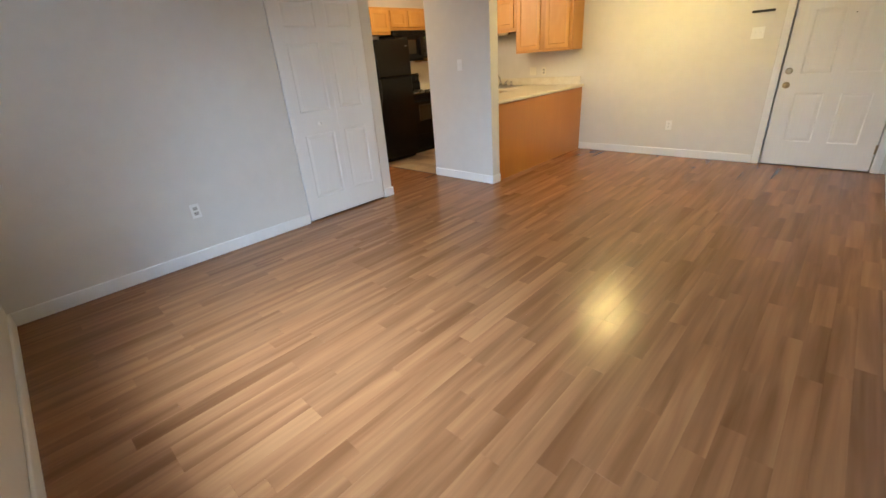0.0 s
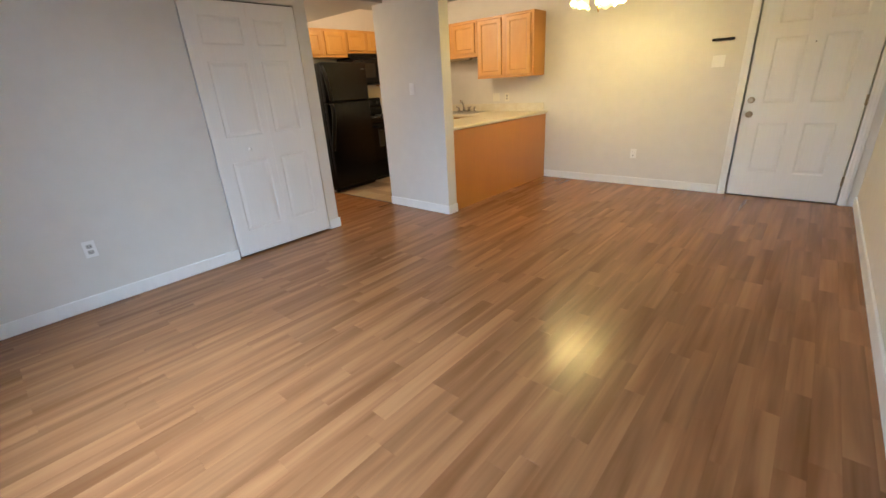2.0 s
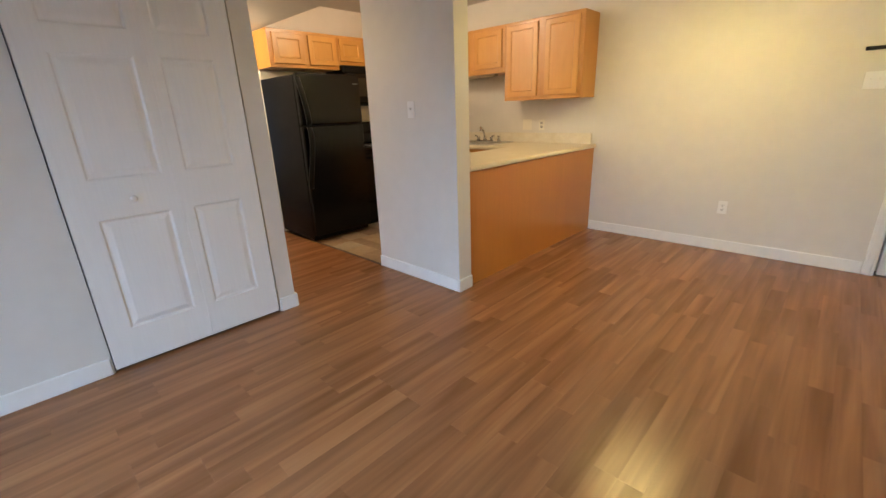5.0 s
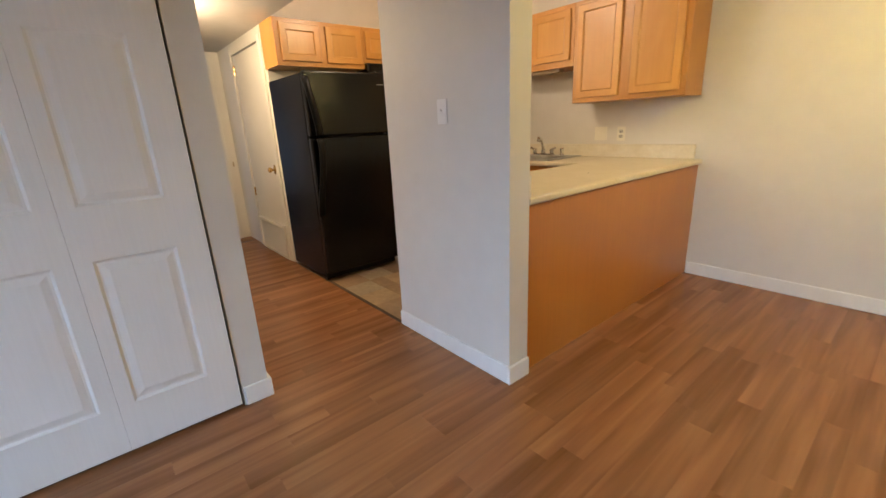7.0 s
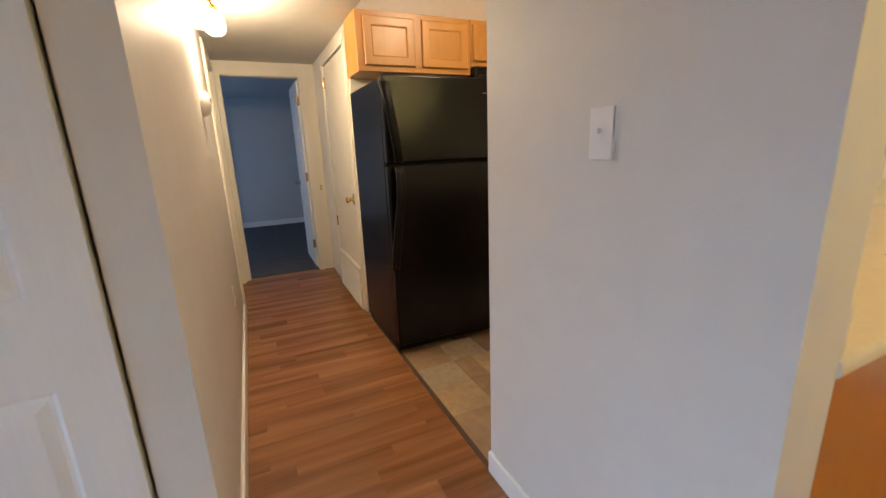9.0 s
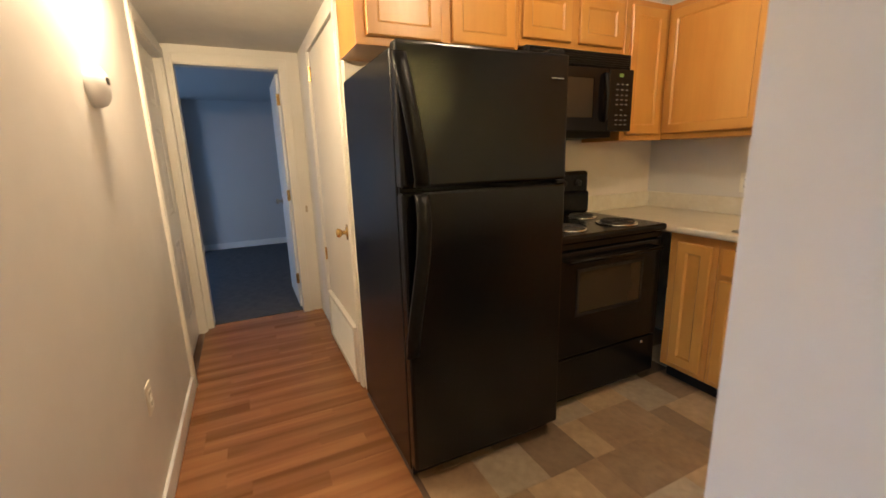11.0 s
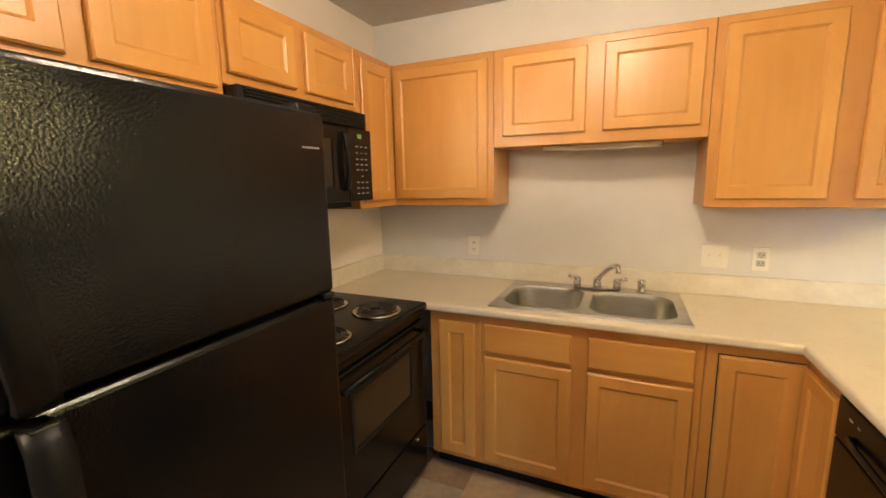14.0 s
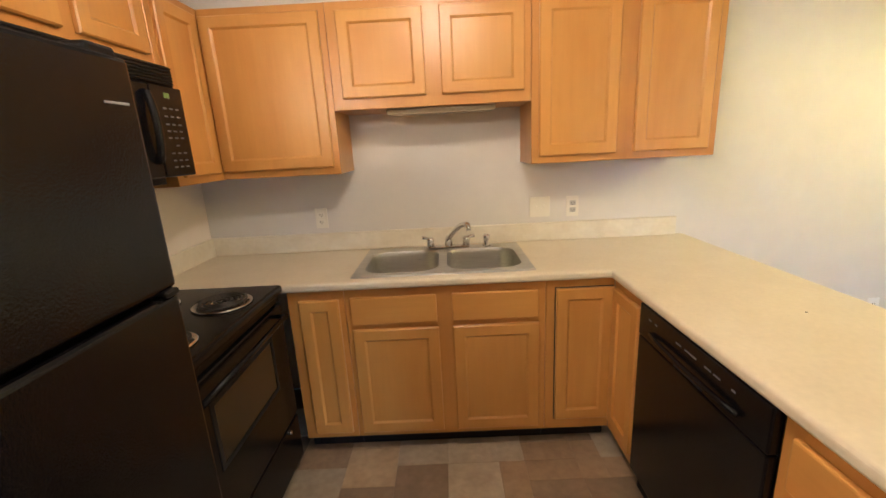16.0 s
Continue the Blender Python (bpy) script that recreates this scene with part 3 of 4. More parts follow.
def cabinet(name, f, u0, v0, u1, v1, deep, holes, label, doors=(), drawers=(), group="", toe=False, top=None):
    """A cabinet unit: carcass, face frame round its openings, doors and drawer fronts hung before it."""
    base = Vector(f((u0 + u1) / 2, 0.0 if toe else v0, -deep / 2))
    ob = thing(name, base, label, "kitchen cabinet", group)
    b = bmesh.new()
    fbox(b, f, u0 + 0.0005, v0, -deep + 0.002, u1 - 0.0005, top or v1, -0.019)
    part("body", b, MAPLEDARK, ob)
    part("face_frame", slab(f, u0, v0, u1, v1, -0.019, 0.0, (), 0.002), MAPLEDARK, ob)
    for r in doors:
        cabinet_door(f, *r, 0.001, ob)
    for r in drawers:
        drawer_front(f, *r, 0.001, ob)
    if toe:
        b = bmesh.new()
        fbox(b, f, u0, 0.0, -deep + 0.01, u1, v0, -0.07)
        part("toe_kick", b, RUBBER, ob, "black recessed toe kick")
    return ob


UP = "upper cabinets"
FN = to_north(NORTH - 0.305)
cabinet("wall_cabinet", FN, -5.860, 1.37, -5.271, 2.13, 0.305, (), "honey maple corner wall cabinet with one door", [(-5.843, 1.405, -5.299, 2.097)], group=UP)
cabinet("wall_cabinet", FN, -5.269, 1.664, -4.338, 2.13, 0.305, (), "short honey maple wall cabinet above the sink", [(-5.222, 1.715, -4.830, 2.092), (-4.756, 1.715, -4.370, 2.092)], group=UP)
cabinet("wall_cabinet", FN, -4.336, 1.37, -3.450, 2.13, 0.305, (), "tall honey maple wall cabinet with two doors", [(-4.301, 1.405, -3.930, 2.097), (-3.846, 1.405, -3.488, 2.097)], group=UP)
FW = to_west(KIT_W + 0.305)
cabinet("wall_cabinet", FW, 5.205, 1.772, 6.012, 2.13, 0.305, (), "honey maple wall cabinet above the refrigerator", [(5.25, 1.808, 5.592, 2.095), (5.645, 1.808, 5.985, 2.095)], group=UP)
cabinet("wall_cabinet", FW, 6.014, 1.828, 6.733, 2.13, 0.305, (), "short honey maple wall cabinet above the microwave", [(6.03, 1.865, 6.335, 2.095), (6.392, 1.865, 6.70, 2.095)], group=UP)
cabinet("wall_cabinet", FW, 6.735, 1.37, 7.094, 2.13, 0.305, (), "narrow honey maple wall cabinet beside the microwave", [(6.77, 1.405, 7.045, 2.095)], group=UP)

LOWER = "base cabinets"
FB = to_north(NORTH - 0.60)
cabinet("base_cabinet", FB, -5.509, 0.094, -5.249, 0.872, 0.60, (), "narrow honey maple base cabinet beside the stove", [(-5.457, 0.128, -5.274, 0.826)], group=LOWER, toe=True)
cabinet("base_cabinet", FB, -5.247, 0.094, -4.331, 0.872, 0.60, (), "honey maple sink base with two doors and false drawers",
        [(-5.223, 0.125, -4.823, 0.672), (-4.758, 0.125, -4.360, 0.672)], [(-5.223, 0.698, -4.828, 0.832), (-4.758, 0.698, -4.364, 0.832)], group=LOWER, toe=True, top=0.735)
cabinet("base_cabinet", FB, -4.329, 0.094, -4.018, 0.872, 0.60, (), "honey maple blind corner base cabinet", [(-4.284, 0.155, -4.024, 0.828)], group=LOWER, toe=True)
corner = bpy.data.objects["base_cabinet.002"]
# thin dark strips on the frame stand in for the shaded door gap
b = bmesh.new()
for r in ((-4.289, 0.15, -4.2845, 0.833), (-4.2845, 0.8285, -4.024, 0.833)):
    fbox(b, FB, r[0], r[1], 0.0, r[2], r[3], 0.0035)
part("gap_shade", b, SLOT, corner, "dark strips painting the shade of the gap round the door")
FE = to_east(-4.018)
cabinet("base_cabinet", FE, 6.509, 0.094, 6.799, 0.872, 0.585, (), "honey maple corner filler panel by the dishwasher", [(6.532, 0.155, 6.772, 0.828)], group=LOWER, toe=True)
cabinet("base_cabinet", FE, 5.362, 0.094, 5.842, 0.872, 0.585, (), "honey maple base cabinet with a drawer", [(5.40, 0.128, 5.80, 0.672)], [(5.40, 0.698, 5.80, 0.832)], group=LOWER, toe=True)
b = boxes(((-3.425, 5.358, 0.0), (-3.410, NORTH, 0.872)))
single("peninsula_panel", b, VENEER, "flat orange-brown veneer back of the peninsula", "cabinet panel", at=(-3.42, 6.4, 0))

# worktop: one L with a cut-out for the sink, rolled front edges
SX0, SX1, SY0, SY1 = -5.211, -4.372, 6.820, 7.335


def worktop():
    b = bmesh.new()
    xs = (KIT_W, -5.509, SX0 + 0.015, SX1 - 0.015, -4.049, -3.385)
    ys = (5.358, 6.765, SY0 + 0.015, SY1 - 0.015, NORTH)
    grid = {}

    def vert(i, j, z):
        if (i, j, z) not in grid:
            grid[i, j, z] = b.verts.new((xs[i], ys[j], z))
        return grid[i, j, z]

    for i in range(5):
        for j in range(4):
            if (j == 0 and i < 4) or (i == 2 and j == 2):
                continue
            b.faces.new([vert(*c, 0.912) for c in ((i, j), (i + 1, j), (i + 1, j + 1), (i, j + 1))])
            b.faces.new([vert(*c, 0.874) for c in ((i, j + 1), (i + 1, j + 1), (i + 1, j), (i, j))])
    for e in [e for e in b.edges if len(e.link_faces) == 1 and e.verts[0].co.z > 0.9]:
        p, q = e.verts
        keys = {v: k for k, v in grid.items()}
        p2, q2 = grid[(*keys[p][:2], 0.874)], grid[(*keys[q][:2], 0.874)]
        b.faces.new((p, q, q2, p2))
    bmesh.ops.recalc_face_normals(b, faces=b.faces)
    front = []
    for e in b.edges:
        (x0, y0, z0), (x1, y1, z1) = e.verts[0].co, e.verts[1].co
        if abs(z0 - z1) > 0.01:
            continue
        south = abs(y0 - 6.765) < 1e-4 and abs(y1 - 6.765) < 1e-4 and max(x0, x1) < -4.036
        inner = abs(x0 + 4.049) < 1e-4 and abs(x1 + 4.049) < 1e-4 and max(y0, y1) < 6.77
        outer = abs(x0 + 3.385) < 1e-4 and abs(x1 + 3.385) < 1e-4
        if (south or inner or outer) and len(e.link_faces) == 2 and e.calc_face_angle(0) > 1:
            front.append(e)
    bmesh.ops.bevel(b, geom=front, offset=0.013, segments=4, affect="EDGES", profile=0.5)
    return b


single("worktop", worktop(), LAMINATE, "cream laminate L-shaped worktop with rolled edge", "worktop", at=(-4.612, 7.0, 0.874))
single("backsplash", boxes(((KIT_W + 0.021, NORTH - 0.02, 0.912), (-3.440, NORTH, 1.018), 0.004)), SPLASH, "low cream laminate upstand along the wall", "backsplash", at=(-4.814, NORTH, 0.912))
single("backsplash", boxes(((KIT_W, 6.768, 0.912), (KIT_W + 0.02, NORTH, 1.018), 0.004)), SPLASH, "short cream laminate upstand by the stove", "backsplash", at=(KIT_W, 7.1, 0.912))
single("backsplash", boxes(((-4.042, 5.3575, 0.8745), (-3.392, 5.372, 1.012), 0.003)), SPLASH, "cream laminate end piece against the partition", "backsplash", at=(-3.703, 5.36, 0.912))


def rounded(x0, y0, x1, y1, r, n=8):
    pts = []
    for cx, cy, a0 in ((x1 - r, y1 - r, 0), (x0 + r, y1 - r, 90), (x0 + r, y0 + r, 180), (x1 - r, y0 + r, 270)):
        for k in range(n):
            a = radians(a0 + 90 * k / (n - 1))
            pts.append((cx + r * math.cos(a), cy + r * math.sin(a)))
    return pts


def outward(pts, x0, y0, x1, y1):
    cx, cy = sum(p[0] for p in pts) / len(pts), sum(p[1] for p in pts) / len(pts)
    out = []
    for x, y in pts:
        dx, dy = x - cx, y - cy
        s = min([((x1 if dx > 0 else x0) - cx) / dx if abs(dx) > 1e-9 else 99, ((y1 if dy > 0 else y0) - cy) / dy if abs(dy) > 1e-9 else 99])
        out.append((cx + dx * s, cy + dy * s))
    return out


sink = thing("kitchen_sink", (-4.791, 7.08, 0.912), "double-bowl stainless steel drop-in sink", "sink")
b = bmesh.new()
MX = (SX0 + SX1) / 2
deck = SY1 - 0.085
for x0, x1 in ((SX0, MX), (MX, SX1)):
    pts = rounded(x0 + 0.042 - (0.022 if x0 == MX else 0), SY0 + 0.038, x1 - 0.042 + (0.022 if x1 == MX else 0), deck - 0.005, 0.095)
    rim = outward(pts, x0, SY0, x1, deck)
    ring(b, [(x, y, 0.921) for x, y in rim], [(x, y, 0.921) for x, y in pts])
for x0, y0, x1, y1 in ((SX0, deck, SX1, SY1),):
    quad(b, [(x0, y0, 0.921), (x1, y0, 0.921), (x1, y1, 0.921), (x0, y1, 0.921)])
edge = [(SX0, SY0), (SX1, SY0), (SX1, SY1), (SX0, SY1)]
ring(b, [(x, y, 0.921) for x, y in edge], [(x + (0.004 if x > MX else -0.004), y + (0.004 if y > 7.1 else -0.004), 0.9125) for x, y in edge])
bmesh.ops.remove_doubles(b, verts=b.verts, dist=1e-5)
part("rim", b, STEEL, sink)
for x0, x1 in ((SX0, MX), (MX, SX1)):
    a0, a1 = x0 + 0.042 - (0.022 if x0 == MX else 0), x1 - 0.042 + (0.022 if x1 == MX else 0)
    b = bmesh.new()
    rows = []
    for inset, z in ((0, 0.921), (0.003, 0.914), (0.006, 0.90), (0.012, 0.80), (0.02, 0.77), (0.045, 0.755), (0.07, 0.752)):
        rows.append([(x, y, z) for x, y in rounded(a0 + inset, SY0 + 0.038 + inset, a1 - inset, deck - 0.005 - inset, max(0.095 - inset * 0.7, 0.03))])
    for one, two in zip(rows, rows[1:]):
        ring(b, one, two)
    quad(b, rows[-1])
    bmesh.ops.remove_doubles(b, verts=b.verts, dist=1e-5)
    part("bowl", b, STEEL, sink, smooth=True)
    b = bmesh.new()
    lathe(b, ((a0 + a1) / 2, 7.04, 0.7525), ((0.045, 0), (0.042, 0.003), (0.03, 0.003), (0.028, 0.001)), 20)
    part("drain", b, CHROME, sink, "round chrome basket drain")

tap = thing("kitchen_faucet", (-4.759, 7.285, 0.921), "chrome two-handle kitchen faucet on the sink deck", "faucet")
b = bmesh.new()
box(b, (-4.875, 7.262, 0.921), (-4.643, 7.312, 0.934), 0.008, 2)
part("base_plate", b, CHROME, tap, smooth=True)
b = bmesh.new()
lathe(b, (-4.759, 7.287, 0.934), ((0.022, 0), (0.021, 0.03), (0.017, 0.045), (0.014, 0.05)), 18)
tube(b, [Vector((-4.759, 7.287, 0.965)), *arc((-4.756, 7.278, 0.978), (-4.661, 7.085, 1.088), (-4.695, 7.175, 1.082), 9), Vector((-4.656, 7.073, 1.068)), Vector((-4.655, 7.070, 1.058))],
     [0.014] + [0.0135] * 10 + [0.013, 0.0135], 12)
part("spout", b, CHROME, tap, smooth=True)
for x, s in ((-4.860, -1), (-4.661, 1)):
    b = bmesh.new()
    lathe(b, (x, 7.287, 0.934), ((0.020, 0), (0.018, 0.022), (0.021, 0.027), (0.021, 0.042), (0.012, 0.049)), 16)
    tube(b, [(x, 7.287, 0.972), (x + s * 0.02, 7.282, 0.98), (x + s * 0.045, 7.276, 0.986)], [0.009, 0.008, 0.011], 10)
    part("handle", b, CHROME, tap, smooth=True)
b = bmesh.new()
lathe(b, (-4.547, 7.285, 0.921), ((0.022, 0), (0.021, 0.012), (0.017, 0.018), (0.018, 0.04), (0.020, 0.058), (0.016, 0.066)), 16)
single("sink_sprayer", b, CHROME, "chrome side sprayer on the sink deck", "sprayer", at=(-4.547, 7.285, 0.921), smooth=True)

# small dark speck on the worktop, made as a flat disc
b = bmesh.new()
lathe(b, (-3.64, 6.25, 0.912), ((0.004, 0), (0.0035, 0.001), (0.001, 0.0015)), 8)
single("crumb", b, SLOT, "tiny dark speck on the cream worktop", "crumb", at=(-3.64, 6.25, 0.912))

# ---- refrigerator ----
fridge = thing("refrigerator", (-5.756, 5.56, 0), "black pebbled top-freezer refrigerator", "refrigerator")
FY0, FY1, FX = 5.203, 5.921, -5.378
part("cabinet", boxes(((-6.141, FY0 + 0.004, 0.03), (-5.448, FY1 - 0.004, 1.672), 0.008, 2)), BLACK, fridge)
part("gasket", boxes(((-5.448, FY0 + 0.012, 0.06), (-5.438, FY1 - 0.012, 1.665))), RUBBER, fridge)
for z0, z1, n in ((1.204, 1.682, "freezer_door"), (0.075, 1.190, "fridge_door")):
    part(n, boxes(((-5.438, FY0, z0), (FX, FY1, z1), 0.012, 3)), PEBBLE, fridge)
part("kick_plate", boxes(((-5.476, FY0 + 0.01, 0.012), (-5.441, FY1 - 0.01, 0.068), 0.003)), RUBBER, fridge)
for x in (-6.086, -5.496):
    for y in (FY0 + 0.06, FY1 - 0.06):
        b = bmesh.new()
        lathe(b, (x, y, 0), ((0.02, 0), (0.02, 0.012), (0.012, 0.031)), 12)
        part("foot", b, RUBBER, fridge)
# side grips: broad strips that leave the edge of the door and swing in towards the seam
for name, pts in (("freezer_handle", [(-5.374, 5.214, 1.640), (-5.358, 5.214, 1.60), (-5.336, 5.217, 1.54), (-5.322, 5.226, 1.46), (-5.320, 5.240, 1.37), (-5.324, 5.252, 1.29), (-5.332, 5.260, 1.235), (-5.348, 5.263, 1.210)]),
                  ("fridge_handle", [(-5.348, 5.263, 1.184), (-5.332, 5.262, 1.15), (-5.323, 5.260, 1.08), (-5.322, 5.252, 0.98), (-5.330, 5.236, 0.86), (-5.346, 5.222, 0.74), (-5.364, 5.215, 0.64), (-5.376, 5.214, 0.58)])):
    b = bmesh.new()
    rows = []
    for k, p in enumerate(pts):
        x, y, z = p
        w, dpt = 0.024, 0.013
        rows.append([b.verts.new((x + dx, y + dy, z)) for dx, dy in ((-dpt, -w), (dpt * 0.5, -w), (dpt, -w * 0.4), (dpt, w * 0.4), (dpt * 0.5, w), (-dpt, w))])
    for one, two in zip(rows, rows[1:]):
        for k in range(6):
            b.faces.new((one[k], one[(k + 1) % 6], two[(k + 1) % 6], two[k]))
    b.faces.new(rows[0][::-1]), b.faces.new(rows[-1])
    part(name, b, SATIN, fridge, "satin black curved edge handle", True)
part("handle_bracket", boxes(((-5.381, 5.245, 1.206), (-5.336, 5.280, 1.228), 0.004, 2), ((-5.381, 5.245, 1.166), (-5.336, 5.280, 1.188), 0.004, 2)), BLACK, fridge)
part("badge", boxes(((FX - 0.001, 5.832, 1.589), (FX + 0.002, 5.894, 1.594), 0.001)), SILVERMARK, fridge, "small silver name plate")
part("hinge_cap", boxes(((-5.496, FY1 - 0.085, 1.672), (-5.391, FY1 - 0.012, 1.700), 0.008, 2)), SATIN, fridge, "black plastic hinge cover")
part("hinge_cap", boxes(((-5.408, FY1 - 0.05, 1.1895), (-5.371, FY1 - 0.008, 1.2045), 0.003)), RUBBER, fridge)

# ---- stove ----
RY0, RY1 = 5.992, 6.752
stove = thing("stove", (-5.80, 6.37, 0), "black electric coil-burner range", "stove")
part("body", boxes(((-6.132, RY0 + 0.006, 0.05), (-5.552, RY1 - 0.006, 0.885))), BLACK, stove)
part("base", boxes(((-6.102, RY0 + 0.02, 0.0), (-5.582, RY1 - 0.02, 0.05))), RUBBER, stove)
b = boxes(((-6.132, RY0, 0.885), (-5.500, RY1, 0.926), 0.014, 3))
part("cooktop", b, BLACK, stove)
part("oven_door", boxes(((-5.552, RY0 + 0.008, 0.292), (-5.514, RY1 - 0.008, 0.845), 0.008, 2)), BLACK, stove)
part("front_rail", boxes(((-5.552, RY0 + 0.008, 0.850), (-5.522, RY1 - 0.008, 0.884), 0.004)), BLACK, stove)
b = slab(to_west(-5.515), 6.135, 0.505, 6.600, 0.752, 0.0, 0.004, [(6.153, 0.523, 6.582, 0.734)], 0.001)
part("window_frame", b, RUBBER, stove)
part("window", boxes(((-5.515, 6.153, 0.523), (-5.5135, 6.582, 0.734))), BLACKGLASS, stove, "dark smoked oven window")
b = bmesh.new()
tube(b, [(-5.477, RY0 + 0.06, 0.802), (-5.474, 6.37, 0.802), (-5.477, RY1 - 0.06, 0.802)], 0.011, 12)
for y in (RY0 + 0.07, RY1 - 0.07):
    tube(b, [(-5.516, y, 0.802), (-5.477, y, 0.802)], 0.009, 10)
part("oven_handle", b, BLACK, stove, "black bar handle", True)
part("drawer", boxes(((-5.552, RY0 + 0.008, 0.06), (-5.516, RY1 - 0.008, 0.283), 0.006, 2)), BLACK, stove)
b = bmesh.new()
lathe(b, (-5.516, 6.629, 0.262), ((0.010, 0), (0.010, 0.006), (0.006, 0.012)), 12, "x")
part("catch", b, CHROME, stove, "small chrome catch")
back = part("backguard", boxes(((-6.137, RY0 + 0.004, 0.926), (-6.052, RY1 - 0.02, 1.07), 0.02, 3), ((-6.127, RY0 + 0.004, 1.05), (-6.067, RY1 - 0.02, 1.195), 0.022, 3)), BLACK, stove, smooth=False)
for k, y in enumerate((6.08, 6.20, 6.52, 6.64)):
    b = bmesh.new()
    lathe(b, (-6.068, y, 1.12), ((0.022, 0), (0.020, 0.016), (0.014, 0.02)), 16, "x")
    part("control_knob", b, RUBBER, stove)
for x, y, r in ((-5.647, 6.53, 0.098), (-5.647, 6.19, 0.08), (-5.917, 6.53, 0.08), (-5.917, 6.19, 0.098)):
    b = bmesh.new()
    lathe(b, (x, y, 0.9262), ((r + 0.012, 0.0), (r + 0.010, 0.006), (r + 0.003, 0.007), (r - 0.01, -0.002), (0.02, -0.0035)), 32)
    pan = part("drip_pan", b, CHROME, stove, "chrome drip pan", True)
    b = bmesh.new()
    turns = 3.5 if r < 0.09 else 4.5
    n = int(turns * 26)
    tube(b, [(x + (0.018 + (r - 0.022) * k / n) * math.cos(2 * math.pi * turns * k / n), y + (0.018 + (r - 0.022) * k / n) * math.sin(2 * math.pi * turns * k / n), 0.939) for k in range(n + 1)], 0.0052, 6)
    for a in (0.3, 0.3 + 2.094, 0.3 + 4.189):
        tube(b, [(x + 0.01 * math.cos(a), y + 0.01 * math.sin(a), 0.932), (x + r * math.cos(a), y + r * math.sin(a), 0.932)], 0.003, 5)
    part("coil", b, COIL, pan, "dark spiral heating coil", True)

# ---- microwave ----
micro = thing("microwave", (-5.955, 6.37, 1.415), "black over-the-range microwave under the cabinet", "microwave")
MW = to_west(-5.775)
MY0, MY1, MZ0, MZ1 = 6.016, 6.728, 1.418, 1.822
part("body", boxes(((KIT_W, MY0, MZ0 + 0.012), (-5.815, MY1, MZ1), 0.004)), BLACK, micro)
part("underside", boxes(((KIT_W, MY0 + 0.01, MZ0 - 0.03), (-5.855, MY1 - 0.06, MZ0 + 0.012))), RUBBER, micro)
part("vent", boxes(((-5.815, MY0, MZ1 - 0.075), (-5.790, MY1, MZ1), 0.004)), RUBBER, micro)
for k in range(6):
    z = MZ1 - 0.068 + k * 0.011
    part("louvre", boxes(((-5.790, MY0 + 0.02, z), (-5.777, MY1 - 0.02, z + 0.005))), RUBBER, micro)
b = slab(MW, MY0, MZ0, 6.545, MZ1 - 0.08, -0.04, 0.008, [(6.06, MZ0 + 0.07, 6.44, MZ1 - 0.135)], 0.006)
door = part("door", b, BLACK, micro)
part("window", boxes(((-5.785, 6.06, MZ0 + 0.07), (-5.772, 6.44, MZ1 - 0.135))), BLACKGLASS, door, "dark mesh glass window")
b = bmesh.new()
tube(b, [(-5.767, 6.512, MZ1 - 0.115), *arc((-5.753, 6.513, MZ1 - 0.12), (-5.753, 6.513, MZ0 + 0.065), (-5.732, 6.520, (MZ0 + MZ1) / 2 - 0.03), 12), (-5.767, 6.512, MZ0 + 0.06)], 0.014, 10, 1.0)
part("handle", b, BLACK, micro, "glossy black bowed handle", True)
panel = part("control_panel", boxes(((-5.815, 6.548, MZ0), (-5.767, MY1, MZ1 - 0.08), 0.005, 2)), BLACK, micro)
part("display", boxes(((-5.767, 6.618, MZ1 - 0.122), (-5.7655, 6.648, MZ1 - 0.104))), DISPLAY, panel, "small green lit display")
for k, z in enumerate((1.660, 1.632, 1.604, 1.580, 1.556, 1.528, 1.500, 1.474, 1.450)):
    for y in ((6.60, 6.635, 6.67) if k != 5 else (6.635,)):
        b = boxes(((-5.767, y, z), (-5.7658, y + 0.019, z + 0.006)))
        part("key_mark", b, GREYMARK, panel)

# ---- dishwasher ----
wash = thing("dishwasher", (-3.75, 6.18, 0), "black built-in dishwasher under the counter", "dishwasher")
DE = to_east(-4.020)
DY0, DY1 = 5.846, 6.506
part("body", boxes(((-4.0, DY0, 0.02), (-3.43, DY1, 0.870))), RUBBER, wash)
b = bmesh.new()
fbox(b, DE, DY0 + 0.003, 0.125, -0.008, DY1 - 0.003, 0.737, 0.021, 0.006, 2)
part("door", b, BLACK, wash)
b = bmesh.new()
fbox(b, DE, DY0 + 0.003, 0.740, -0.008, DY1 - 0.003, 0.868, 0.022, 0.006, 2)
ctrl = part("control_panel", b, BLACK, wash)
b = bmesh.new()
p = [DE(DY0 + 0.10, 0.782, 0.028), DE(6.0, 0.782, 0.037), DE(6.177, 0.782, 0.042), DE(6.34, 0.782, 0.037), DE(DY1 - 0.10, 0.782, 0.028)]
tube(b, p, 0.008, 10)
part("handle", b, BLACK, wash, "black curved pull bar", True)
b = bmesh.new()
fbox(b, DE, 6.10, 0.745, 0.0225, 6.25, 0.772, 0.0235)
part("handle_recess", b, RUBBER, wash)
b = bmesh.new()
fbox(b, DE, DY0 + 0.01, 0.0, -0.075, DY1 - 0.01, 0.118, -0.055)
part("kick_plate", b, RUBBER, wash)
